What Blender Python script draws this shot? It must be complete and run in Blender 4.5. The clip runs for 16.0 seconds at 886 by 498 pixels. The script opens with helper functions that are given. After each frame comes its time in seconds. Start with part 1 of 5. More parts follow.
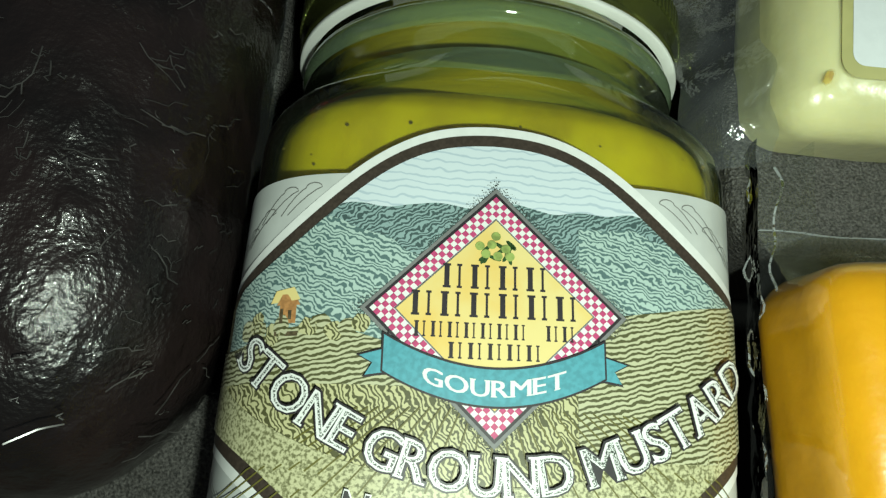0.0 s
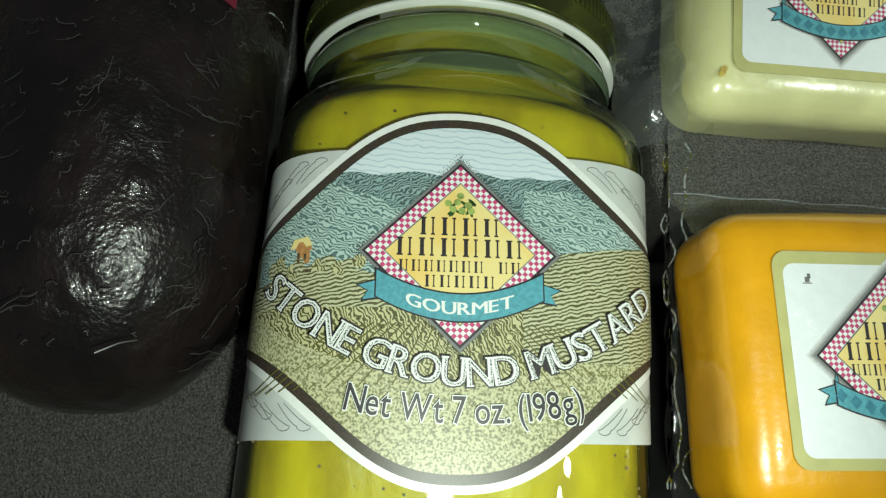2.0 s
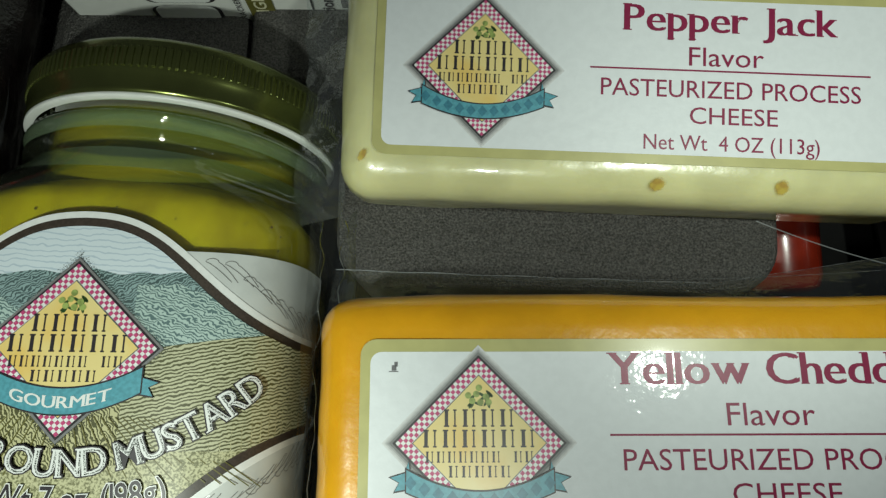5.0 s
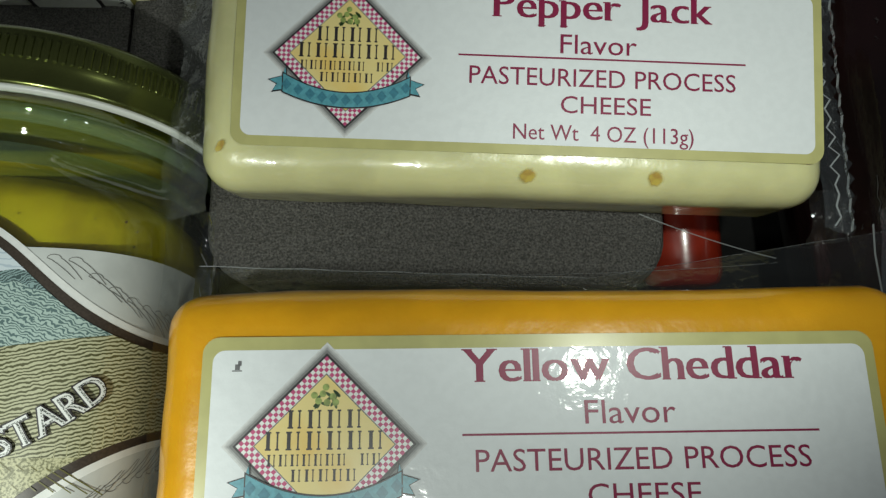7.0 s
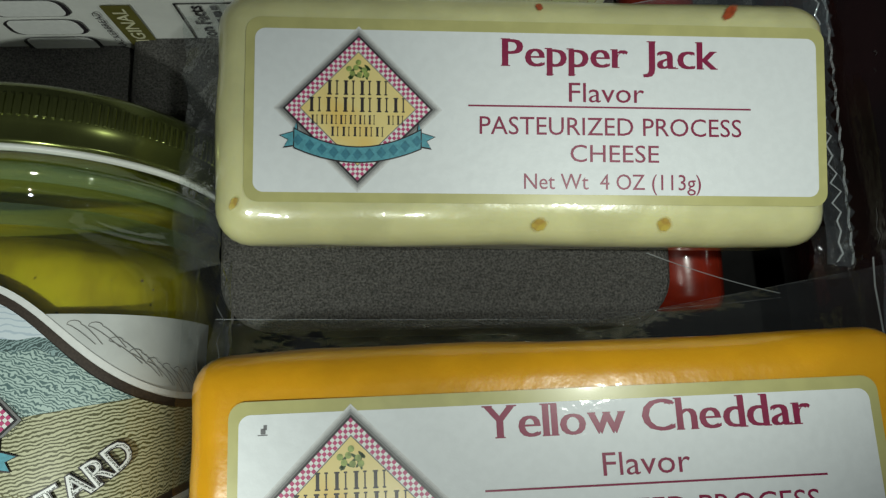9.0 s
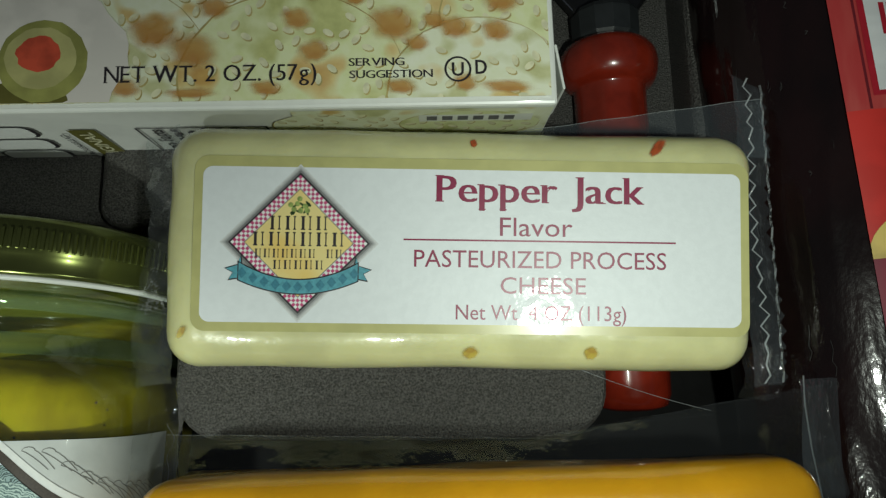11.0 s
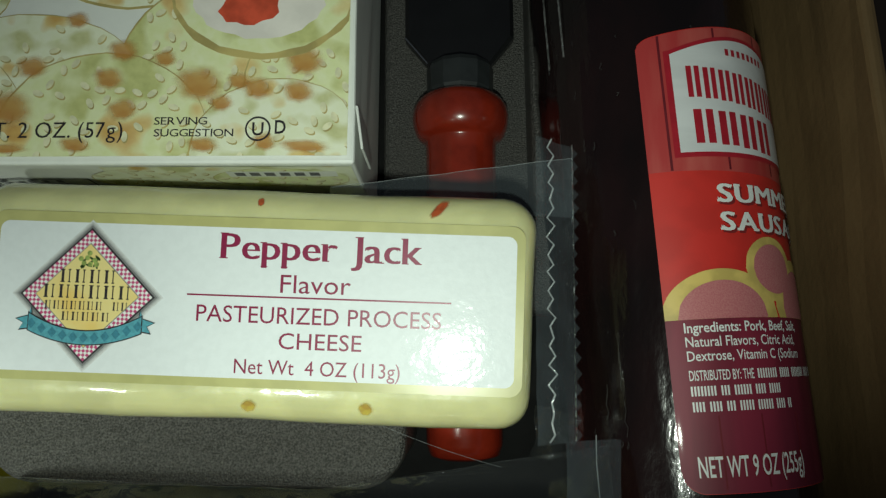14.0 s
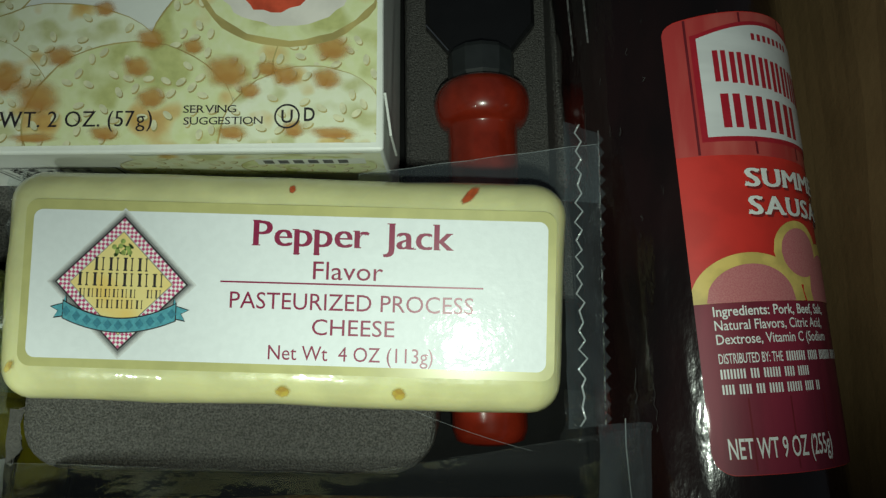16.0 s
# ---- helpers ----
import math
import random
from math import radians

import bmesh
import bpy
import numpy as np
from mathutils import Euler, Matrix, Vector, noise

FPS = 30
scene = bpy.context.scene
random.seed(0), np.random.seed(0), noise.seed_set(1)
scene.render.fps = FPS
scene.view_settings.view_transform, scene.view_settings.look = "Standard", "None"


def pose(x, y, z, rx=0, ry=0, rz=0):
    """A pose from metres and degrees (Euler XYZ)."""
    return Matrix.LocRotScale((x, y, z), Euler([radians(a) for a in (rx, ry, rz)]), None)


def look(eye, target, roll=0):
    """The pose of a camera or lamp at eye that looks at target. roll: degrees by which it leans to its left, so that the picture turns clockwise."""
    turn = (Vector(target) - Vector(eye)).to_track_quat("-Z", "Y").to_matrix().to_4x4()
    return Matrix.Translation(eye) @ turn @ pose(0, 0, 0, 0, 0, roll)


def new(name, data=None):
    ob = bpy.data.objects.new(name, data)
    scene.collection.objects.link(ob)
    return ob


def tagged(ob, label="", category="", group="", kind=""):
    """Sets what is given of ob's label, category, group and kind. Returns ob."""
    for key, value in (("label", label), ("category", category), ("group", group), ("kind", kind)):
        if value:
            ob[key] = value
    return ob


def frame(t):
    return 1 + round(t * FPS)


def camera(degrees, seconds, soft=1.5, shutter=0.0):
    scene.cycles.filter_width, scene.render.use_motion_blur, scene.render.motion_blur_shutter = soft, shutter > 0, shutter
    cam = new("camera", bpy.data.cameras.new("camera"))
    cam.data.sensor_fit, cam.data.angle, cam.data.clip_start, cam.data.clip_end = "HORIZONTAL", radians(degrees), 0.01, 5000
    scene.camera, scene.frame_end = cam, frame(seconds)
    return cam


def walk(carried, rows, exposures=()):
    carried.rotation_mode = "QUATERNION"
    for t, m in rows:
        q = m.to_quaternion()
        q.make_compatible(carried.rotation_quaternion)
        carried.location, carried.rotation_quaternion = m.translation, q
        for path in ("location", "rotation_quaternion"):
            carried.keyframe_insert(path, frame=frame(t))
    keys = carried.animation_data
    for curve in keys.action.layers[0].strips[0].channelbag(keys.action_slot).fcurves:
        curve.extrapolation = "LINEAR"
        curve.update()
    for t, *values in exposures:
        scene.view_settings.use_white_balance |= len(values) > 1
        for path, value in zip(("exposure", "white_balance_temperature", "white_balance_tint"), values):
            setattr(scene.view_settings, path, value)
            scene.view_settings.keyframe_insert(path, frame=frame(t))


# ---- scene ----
CM = 0.01      # the plan is in centimetres
FLOOR = 3.4    # height of the plan's zero above the inside of the carton's bottom
cam = camera(64.0, 16.0, soft=1.3)
PATH = [
    (0, (-5.484, -7.230, 10.926), (-5.3568, -6.8271, 8.9717), 21.62),
    (0.5, (-5.227, -7.786, 11.415), (-5.1342, -7.3863, 9.4575), 16.50),
    (1, (-5.219, -8.246, 12.119), (-5.1109, -7.8479, 10.1624), 18.34),
    (1.5, (-5.381, -8.247, 13.143), (-5.2538, -7.8527, 11.1860), 21.26),
    (2, (-5.355, -8.299, 13.251), (-5.2125, -7.9008, 11.2962), 22.83),
    (2.5, (-5.306, -8.348, 13.255), (-5.1635, -7.9480, 11.3010), 22.66),
    (3, (-5.303, -8.288, 13.250), (-5.1599, -7.8801, 11.2975), 22.16),
    (3.5, (-5.089, -8.031, 13.327), (-4.9602, -7.6342, 11.3710), 20.87),
    (4, (-3.386, -7.611, 13.935), (-3.3180, -7.2343, 11.9725), 12.98),
    (4.5, (-1.202, -7.107, 14.022), (-1.1419, -6.7461, 12.0557), 11.74),
    (5, (1.279, -6.536, 14.355), (1.2834, -6.1846, 12.3865), 2.82),
    (5.2, (2.012, -6.348, 14.262), (2.0128, -6.0196, 12.2896), 1.94),
    (7.3, (3.244, -6.712, 13.740), (3.2993, -6.3208, 11.7796), 9.68),
    (7.5, (3.176, -7.017, 13.616), (3.2092, -6.5925, 11.6620), 6.15),
    (7.8, (2.990, -6.306, 13.892), (3.0432, -5.9542, 11.9237), 9.38),
    (8, (2.891, -6.139, 13.946), (2.9374, -5.7583, 11.9828), 6.88),
    (8.2, (2.695, -5.895, 14.090), (2.7648, -5.5538, 12.1211), 11.54),
    (10.3, (3.252, -5.168, 14.441), (3.3569, -4.8873, 12.4637), 21.07),
    (10.5, (3.467, -5.060, 14.625), (3.5622, -4.7400, 12.6527), 17.32),
    (11, (4.145, -3.294, 15.260), (4.1857, -2.9910, 13.2838), 8.37),
    (11.5, (3.792, -2.169, 15.017), (3.8296, -1.8862, 13.0375), 10.71),
    (12, (5.929, -2.124, 15.574), (5.9394, -1.8249, 13.5967), 4.91),
    (12.5, (7.712, -1.924, 15.804), (7.6761, -1.6279, 13.8261), -4.43),
    (13, (8.850, -2.290, 15.626), (8.7973, -1.9787, 13.6514), -7.09),
    (13.5, (8.904, -2.503, 15.209), (8.8719, -2.1558, 13.2394), -2.99),
    (14, (8.566, -2.549, 15.753), (8.5275, -2.1958, 13.7846), -4.16),
    (14.5, (8.446, -2.803, 15.946), (8.3857, -2.4395, 13.9806), -7.20),
    (15, (8.366, -2.841, 15.780), (8.3130, -2.4912, 13.8110), -6.07),
    (15.5, (8.252, -2.823, 15.792), (8.1990, -2.4977, 13.8191), -6.90),
    (16, (7.994, -2.653, 15.818), (7.9567, -2.3281, 13.8445), -4.88),
]
EXPOSURE = [
    (0, 0.05, 6500, 3.0),
    (1.5, -0.1, 6500, 5.4),
    (2.5, -0.2, 6500, 7.0),
    (4, -0.3, 6500, 10.0),
    (5, -0.54, 6500, 12.0),
    (7.5, -0.62, 6500, 17.0),
    (10.5, -0.62, 6500, 15.0),
    (11.5, -0.32, 6500, 9.0),
    (12.0, -0.46, 6500, 8.8),
    (12.5, -0.36, 6500, 8.5),
    (13, -0.27, 6500, 8.2),
    (14, -0.25, 6500, 7.2),
    (16, -0.25, 6500, 4.0),
]
walk(cam, [(t, look((Vector(eye) + Vector((0, 0, FLOOR))) * CM, (Vector(target) + Vector((0, 0, FLOOR))) * CM, roll)) for t, eye, target, roll in PATH], EXPOSURE)
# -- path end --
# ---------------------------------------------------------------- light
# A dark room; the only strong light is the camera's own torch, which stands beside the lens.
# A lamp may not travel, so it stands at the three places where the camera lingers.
world = bpy.data.worlds.new("room")
world.use_nodes = True
world.node_tree.nodes["Background"].inputs[0].default_value = (0.75, 0.85, 1.0, 1)
world.node_tree.nodes["Background"].inputs[1].default_value = 0.05
scene.world = world
scene.view_settings.exposure = 0.0


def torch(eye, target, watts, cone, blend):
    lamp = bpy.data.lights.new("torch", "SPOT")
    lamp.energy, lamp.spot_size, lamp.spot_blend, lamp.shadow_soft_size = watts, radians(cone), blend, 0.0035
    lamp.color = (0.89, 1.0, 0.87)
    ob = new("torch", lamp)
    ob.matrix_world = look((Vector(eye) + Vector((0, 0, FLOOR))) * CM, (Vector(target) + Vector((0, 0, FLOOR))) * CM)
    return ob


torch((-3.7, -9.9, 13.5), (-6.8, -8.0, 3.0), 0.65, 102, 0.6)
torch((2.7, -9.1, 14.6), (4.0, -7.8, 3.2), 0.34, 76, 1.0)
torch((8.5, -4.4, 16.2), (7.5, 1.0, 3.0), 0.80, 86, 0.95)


# ---------------------------------------------------------------- materials
def material(name, base, rough=0.5, metal=0.0, vary=0.0, scale=300.0, other=None, bump=0.0, bump_scale=None, coat=0.0, sub=0.0, sub_color=None, spec=0.5, low=0.4, high=0.6, stretch=(1, 1, 1)):
    m = bpy.data.materials.new(name)
    m.use_nodes = True
    nt = m.node_tree
    b = nt.nodes["Principled BSDF"]
    b.inputs["Base Color"].default_value = (*base, 1)
    b.inputs["Roughness"].default_value = rough
    b.inputs["Metallic"].default_value = metal
    b.inputs["Coat Weight"].default_value = coat
    b.inputs["Coat Roughness"].default_value = 0.06
    b.inputs["Specular IOR Level"].default_value = spec
    if sub:
        b.inputs["Subsurface Weight"].default_value = sub
        b.inputs["Subsurface Radius"].default_value = (1, 0.8, 0.4)
        b.inputs["Subsurface Scale"].default_value = 0.004
    tc = nt.nodes.new("ShaderNodeTexCoord")
    mp = nt.nodes.new("ShaderNodeMapping")
    mp.inputs["Scale"].default_value = stretch
    nt.links.new(tc.outputs["Object"], mp.inputs[0])
    if vary or other:
        n = nt.nodes.new("ShaderNodeTexNoise")
        n.inputs["Scale"].default_value, n.inputs["Detail"].default_value = scale, 5
        nt.links.new(mp.outputs[0], n.inputs["Vector"])
        r = nt.nodes.new("ShaderNodeValToRGB")
        r.color_ramp.elements[0].position, r.color_ramp.elements[1].position = low, high
        a = other or tuple(c * (1 - vary) for c in base)
        r.color_ramp.elements[0].color, r.color_ramp.elements[1].color = (*a, 1), (*base, 1)
        nt.links.new(n.outputs["Fac"], r.inputs["Fac"])
        nt.links.new(r.outputs["Color"], b.inputs["Base Color"])
    if bump:
        n2 = nt.nodes.new("ShaderNodeTexNoise")
        n2.inputs["Scale"].default_value, n2.inputs["Detail"].default_value = bump_scale or scale, 4
        nt.links.new(mp.outputs[0], n2.inputs["Vector"])
        bp = nt.nodes.new("ShaderNodeBump")
        bp.inputs["Strength"].default_value, bp.inputs["Distance"].default_value = bump, 0.0008
        nt.links.new(n2.outputs["Fac"], bp.inputs["Height"])
        nt.links.new(bp.outputs["Normal"], b.inputs["Normal"])
        nt.links.new(bp.outputs["Normal"], b.inputs["Coat Normal"])
    return m


def clear(name, tint, gloss_rough=0.06, weight=0.10, bump=0.0, bump_scale=200.0, haze=0.0, milk=(0.75, 0.8, 0.82)):
    """Thin clear film: mostly see-through, with a Fresnel gloss."""
    m = bpy.data.materials.new(name)
    m.use_nodes = True
    nt = m.node_tree
    nt.nodes.remove(nt.nodes["Principled BSDF"])
    out = nt.nodes["Material Output"]
    t, g, mix, lw = (nt.nodes.new("ShaderNode" + k) for k in ("BsdfTransparent", "BsdfGlossy", "MixShader", "LayerWeight"))
    t.inputs[0].default_value = (*tint, 1)
    g.inputs[0].default_value = (1, 1, 1, 1)
    g.inputs["Roughness"].default_value = gloss_rough
    lw.inputs[0].default_value = weight
    nt.links.new(lw.outputs["Fresnel"], mix.inputs[0])
    if haze:
        d, mh = nt.nodes.new("ShaderNodeBsdfDiffuse"), nt.nodes.new("ShaderNodeMixShader")
        d.inputs[0].default_value, mh.inputs[0].default_value = (*milk, 1), haze
        nt.links.new(t.outputs[0], mh.inputs[1])
        nt.links.new(d.outputs[0], mh.inputs[2])
        nt.links.new(mh.outputs[0], mix.inputs[1])
    else:
        nt.links.new(t.outputs[0], mix.inputs[1])
    nt.links.new(g.outputs[0], mix.inputs[2])
    nt.links.new(mix.outputs[0], out.inputs[0])
    if bump:
        tc, n, bp = (nt.nodes.new("ShaderNode" + k) for k in ("TexCoord", "TexNoise", "Bump"))
        n.inputs["Scale"].default_value, n.inputs["Detail"].default_value = bump_scale, 3
        bp.inputs["Strength"].default_value, bp.inputs["Distance"].default_value = bump, 0.001
        nt.links.new(tc.outputs["Object"], n.inputs["Vector"])
        nt.links.new(n.outputs["Fac"], bp.inputs["Height"])
        nt.links.new(bp.outputs["Normal"], g.inputs["Normal"])
        nt.links.new(bp.outputs["Normal"], lw.inputs["Normal"])
    return m


def etched(name, base, line, scale, angle, distort, width=0.45, rough=0.4):
    """Engraved print: wavy lines of one ink over a ground colour."""
    m = material(name, base, rough, coat=0.5)
    nt = m.node_tree
    b = nt.nodes["Principled BSDF"]
    tc, mp, w, r = (nt.nodes.new("ShaderNode" + k) for k in ("TexCoord", "Mapping", "TexWave", "ValToRGB"))
    mp.inputs["Rotation"].default_value = (0, 0, radians(angle))
    w.inputs["Scale"].default_value, w.inputs["Distortion"].default_value = scale, distort
    w.inputs["Detail"].default_value, w.inputs["Detail Scale"].default_value = 2, 1.2
    w.bands_direction = "Y"
    r.color_ramp.elements[0].position, r.color_ramp.elements[1].position = width - 0.1, width + 0.1
    r.color_ramp.elements[0].color, r.color_ramp.elements[1].color = (*line, 1), (*base, 1)
    nt.links.new(tc.outputs["Object"], mp.inputs[0])
    nt.links.new(mp.outputs[0], w.inputs["Vector"])
    nt.links.new(w.outputs["Fac"], r.inputs["Fac"])
    nt.links.new(r.outputs["Color"], b.inputs["Base Color"])
    return m


M_PEPPER = material("pepper_cheese", (0.685, 0.67, 0.35), 0.28, vary=0.14, scale=90, coat=1.0, sub=0.25, bump=0.34, bump_scale=150)
M_CHEDDAR = material("cheddar", (0.76, 0.365, 0.008), 0.30, vary=0.12, scale=90, coat=1.0, sub=0.25, bump=0.34, bump_scale=150)
M_PAPER = material("label_paper", (0.76, 0.80, 0.82), 0.5, vary=0.03, scale=700, coat=1.0, bump=0.16, bump_scale=330)
M_EDGE = material("label_edge", (0.50, 0.48, 0.20), 0.3, vary=0.1, scale=200, coat=0.5)
M_WINE = material("wine_ink", (0.25, 0.012, 0.06), 0.35, vary=0.1, scale=900)
M_INK = material("dark_ink", (0.03, 0.025, 0.03), 0.4, vary=0.2, scale=900)
M_BARINK = material("bar_ink", (0.13, 0.10, 0.055), 0.4, vary=0.45, scale=2200)
M_HALO = [material("halo_ink", (g, g * 1.02, g * 1.02), 0.5, vary=0.12, scale=2500, coat=0.4) for g in (0.66, 0.52, 0.36, 0.20)]
M_GREYINK = material("grey_ink", (0.16, 0.16, 0.17), 0.4, vary=0.2, scale=900)
M_WHITEINK = material("white_ink", (0.80, 0.82, 0.80), 0.35, vary=0.05, scale=900)
M_PINK = material("pink_ink", (0.55, 0.07, 0.20), 0.4, vary=0.15, scale=2000)
M_GOLD = material("gold_ground", (0.80, 0.66, 0.28), 0.35, other=(0.80, 0.55, 0.15), scale=130, low=0.3, high=0.55, coat=0.2)
M_TEAL = material("teal_ribbon", (0.10, 0.36, 0.44), 0.38, vary=0.2, scale=1500)
M_TEALDARK = material("teal_check", (0.05, 0.22, 0.30), 0.38, vary=0.2, scale=1500)
M_OLIVEGREEN = material("olive_green", (0.34, 0.44, 0.12), 0.4, vary=0.4, scale=1200)
M_LEAF = material("leaf_ink", (0.03, 0.08, 0.02), 0.4, vary=0.3, scale=1200)
def fading(m, first=0.22, last=0.72, most=0.85):
    """Lets a unit disc's material fade out unevenly towards its rim."""
    nt = m.node_tree
    tc, gr, nz, ad, ramp = (nt.nodes.new("ShaderNode" + k) for k in ("TexCoord", "TexGradient", "TexNoise", "Math", "ValToRGB"))
    gr.gradient_type, ad.operation, ad.use_clamp = "SPHERICAL", "MULTIPLY_ADD", True
    nz.inputs["Scale"].default_value, nz.inputs["Detail"].default_value = 1.5, 2
    nt.links.new(tc.outputs["Object"], gr.inputs[0])
    nt.links.new(tc.outputs["Object"], nz.inputs["Vector"])
    nt.links.new(nz.outputs["Fac"], ad.inputs[0])
    ad.inputs[1].default_value = 0.5
    nt.links.new(gr.outputs["Fac"], ad.inputs[2])
    cr = ramp.color_ramp
    cr.interpolation = "EASE"
    cr.elements[0].position, cr.elements[1].position = 0.25 + first, 0.25 + last
    cr.elements[1].color = (most, most, most, 1)
    nt.links.new(ad.outputs[0], ramp.inputs[0])
    nt.links.new(ramp.outputs[0], nt.nodes["Principled BSDF"].inputs["Alpha"])
    return m


M_SKY = etched("sky_print", (0.66, 0.75, 0.80), (0.48, 0.58, 0.66), 330, 1, 5, 0.12)
M_HILL = etched("hill_print", (0.44, 0.57, 0.53), (0.10, 0.17, 0.17), 620, 20, 13, 0.42)
M_HILLDARK = etched("far_hill_print", (0.28, 0.40, 0.40), (0.06, 0.10, 0.10), 660, -30, 13, 0.50)
M_FIELD = etched("field_print", (0.52, 0.52, 0.34), (0.09, 0.09, 0.035), 560, -14, 6, 0.44)
M_FURROW = etched("furrow_print", (0.54, 0.52, 0.29), (0.09, 0.09, 0.035), 560, 60, 14, 0.46)
M_GRASS = material("grass_print", (0.54, 0.53, 0.32), 0.4, coat=0.5, other=(0.17, 0.17, 0.08), scale=2700, low=0.40, high=0.56)
def stippled(name, ink_colour, share, scale=6500):
    """Halftone print: dots of ink with clear gaps between them."""
    m = material(name, ink_colour, 0.4)
    nt = m.node_tree
    tc, n, r = (nt.nodes.new("ShaderNode" + k) for k in ("TexCoord", "TexNoise", "ValToRGB"))
    n.inputs["Scale"].default_value, n.inputs["Detail"].default_value = scale, 2
    r.color_ramp.elements[0].position, r.color_ramp.elements[1].position = 0.60 - 0.22 * share, 0.68 - 0.22 * share
    nt.links.new(tc.outputs["Object"], n.inputs["Vector"])
    nt.links.new(n.outputs["Fac"], r.inputs["Fac"])
    nt.links.new(r.outputs["Color"], nt.nodes["Principled BSDF"].inputs["Alpha"])
    return m


M_STIPPLE = [stippled("stipple_ink", (0.05, 0.06, 0.05), share) for share in (0.0, 0.3, 0.6)]
M_BROWN = material("brown_border", (0.06, 0.045, 0.035), 0.4, vary=0.3, scale=2500)
M_RAYS = material("grey_band", (0.62, 0.65, 0.63), 0.35, vary=0.12, scale=150, coat=0.2)
M_RAYLINE = material("grey_line", (0.20, 0.20, 0.19), 0.4, vary=0.2, scale=900)
M_HOUSE = material("house_print", (0.55, 0.27, 0.10), 0.4, vary=0.3, scale=1500)
M_MUSTARD = material("mustard", (0.64, 0.47, 0.004), 0.4, other=(0.47, 0.32, 0.004), scale=170, sub=0.15, bump=0.5, bump_scale=210, coat=0.4, stretch=(1, 0.45, 1), low=0.34, high=0.62)
M_NECK = material("neck_smear", (0.20, 0.185, 0.020), 0.25, other=(0.36, 0.26, 0.008), scale=110, coat=0.6, stretch=(0.3, 2.6, 0.3), low=0.46, high=0.60, bump=0.6, bump_scale=160)
M_SEED = material("mustard_seed", (0.13, 0.08, 0.01), 0.5, vary=0.3, scale=900)
M_LID = material("lid_metal", (0.175, 0.20, 0.06), 0.24, metal=0.85, vary=0.15, scale=120, coat=0.2)
M_LINER = material("lid_liner", (0.78, 0.80, 0.76), 0.35, vary=0.06, scale=200)
M_FOAM = material("foam_tray", (0.112, 0.107, 0.100), 0.5, other=(0.027, 0.026, 0.024), scale=2500, low=0.36, high=0.66, bump=1.0, bump_scale=2300, spec=0.5)
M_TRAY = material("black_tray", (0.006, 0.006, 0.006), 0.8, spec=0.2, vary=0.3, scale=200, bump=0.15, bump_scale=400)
M_CASING = material("sausage_casing", (0.006, 0.0035, 0.0035), 0.20, other=(0.012, 0.005, 0.005), scale=60, bump=0.1, bump_scale=900, coat=0.8, spec=0.2, stretch=(1, 0.5, 1))
M_CASING2 = material("crinkled_casing", (0.007, 0.0055, 0.0055), 0.27, other=(0.014, 0.009, 0.009), scale=80, bump=0.3, bump_scale=1400, coat=0.6, spec=0.4)
# pale grey for the glints along the casing's creases, put in as colour
M_CREASEGLINT = material("casing_crease_glint", (0.06, 0.057, 0.055), 0.22, vary=0.5, scale=400, coat=0.6)
def wrinkle(m, scale, stretch, strength, distance):
    """Adds fine ridged creases to a material's gloss."""
    nt = m.node_tree
    p = nt.nodes["Principled BSDF"]
    tc, mp, n, bp = (nt.nodes.new("ShaderNode" + k) for k in ("TexCoord", "Mapping", "TexNoise", "Bump"))
    n.noise_type = "RIDGED_MULTIFRACTAL"
    n.inputs["Scale"].default_value, n.inputs["Detail"].default_value = scale, 5
    mp.inputs["Scale"].default_value = stretch
    bp.inputs["Strength"].default_value, bp.inputs["Distance"].default_value = strength, distance
    nt.links.new(tc.outputs["Object"], mp.inputs[0])
    nt.links.new(mp.outputs[0], n.inputs["Vector"])
    nt.links.new(n.outputs["Fac"], bp.inputs["Height"])
    for old in list(p.inputs["Normal"].links):
        nt.links.new(old.from_socket, bp.inputs["Normal"])
    nt.links.new(bp.outputs["Normal"], p.inputs["Normal"])
    nt.links.new(bp.outputs["Normal"], p.inputs["Coat Normal"])
    return m


wrinkle(M_CASING, 200, (1, 0.16, 1), 0.7, 0.0008)
wrinkle(M_CASING2, 190, (1, 0.8, 1), 0.8, 0.0011)
wrinkle(M_CASING2, 520, (1, 0.6, 1), 0.5, 0.0003)
M_SLABEL = material("red_label", (0.62, 0.03, 0.022), 0.5, vary=0.12, scale=160, coat=0.06)
M_SLABEL2 = material("crimson_label", (0.22, 0.016, 0.04), 0.55, other=(0.12, 0.008, 0.022), scale=110, coat=0.05, stretch=(1, 0.15, 1), low=0.42, high=0.66)
M_PLANK = material("red_plank", (0.52, 0.10, 0.085), 0.45, other=(0.44, 0.04, 0.04), scale=150, coat=0.1, stretch=(1, 0.16, 1), low=0.40, high=0.62)
M_PLANKLINE = material("plank_gap", (0.16, 0.012, 0.02), 0.4, vary=0.2, scale=300)
M_SIGN = material("sign_white", (0.74, 0.75, 0.76), 0.38, vary=0.10, scale=240, coat=0.25, stretch=(0.15, 1, 1))
M_SIGNRED = material("sign_red", (0.42, 0.015, 0.03), 0.38, vary=0.12, scale=400)
M_MEAT = material("meat_print", (0.48, 0.13, 0.15), 0.45, other=(0.54, 0.20, 0.20), scale=3600, low=0.40, high=0.64)
M_CREAM = material("cracker_edge_print", (0.74, 0.55, 0.16), 0.4, vary=0.25, scale=200)
M_SILVER = material("shadow_ink", (0.22, 0.02, 0.02), 0.4, vary=0.1, scale=500)
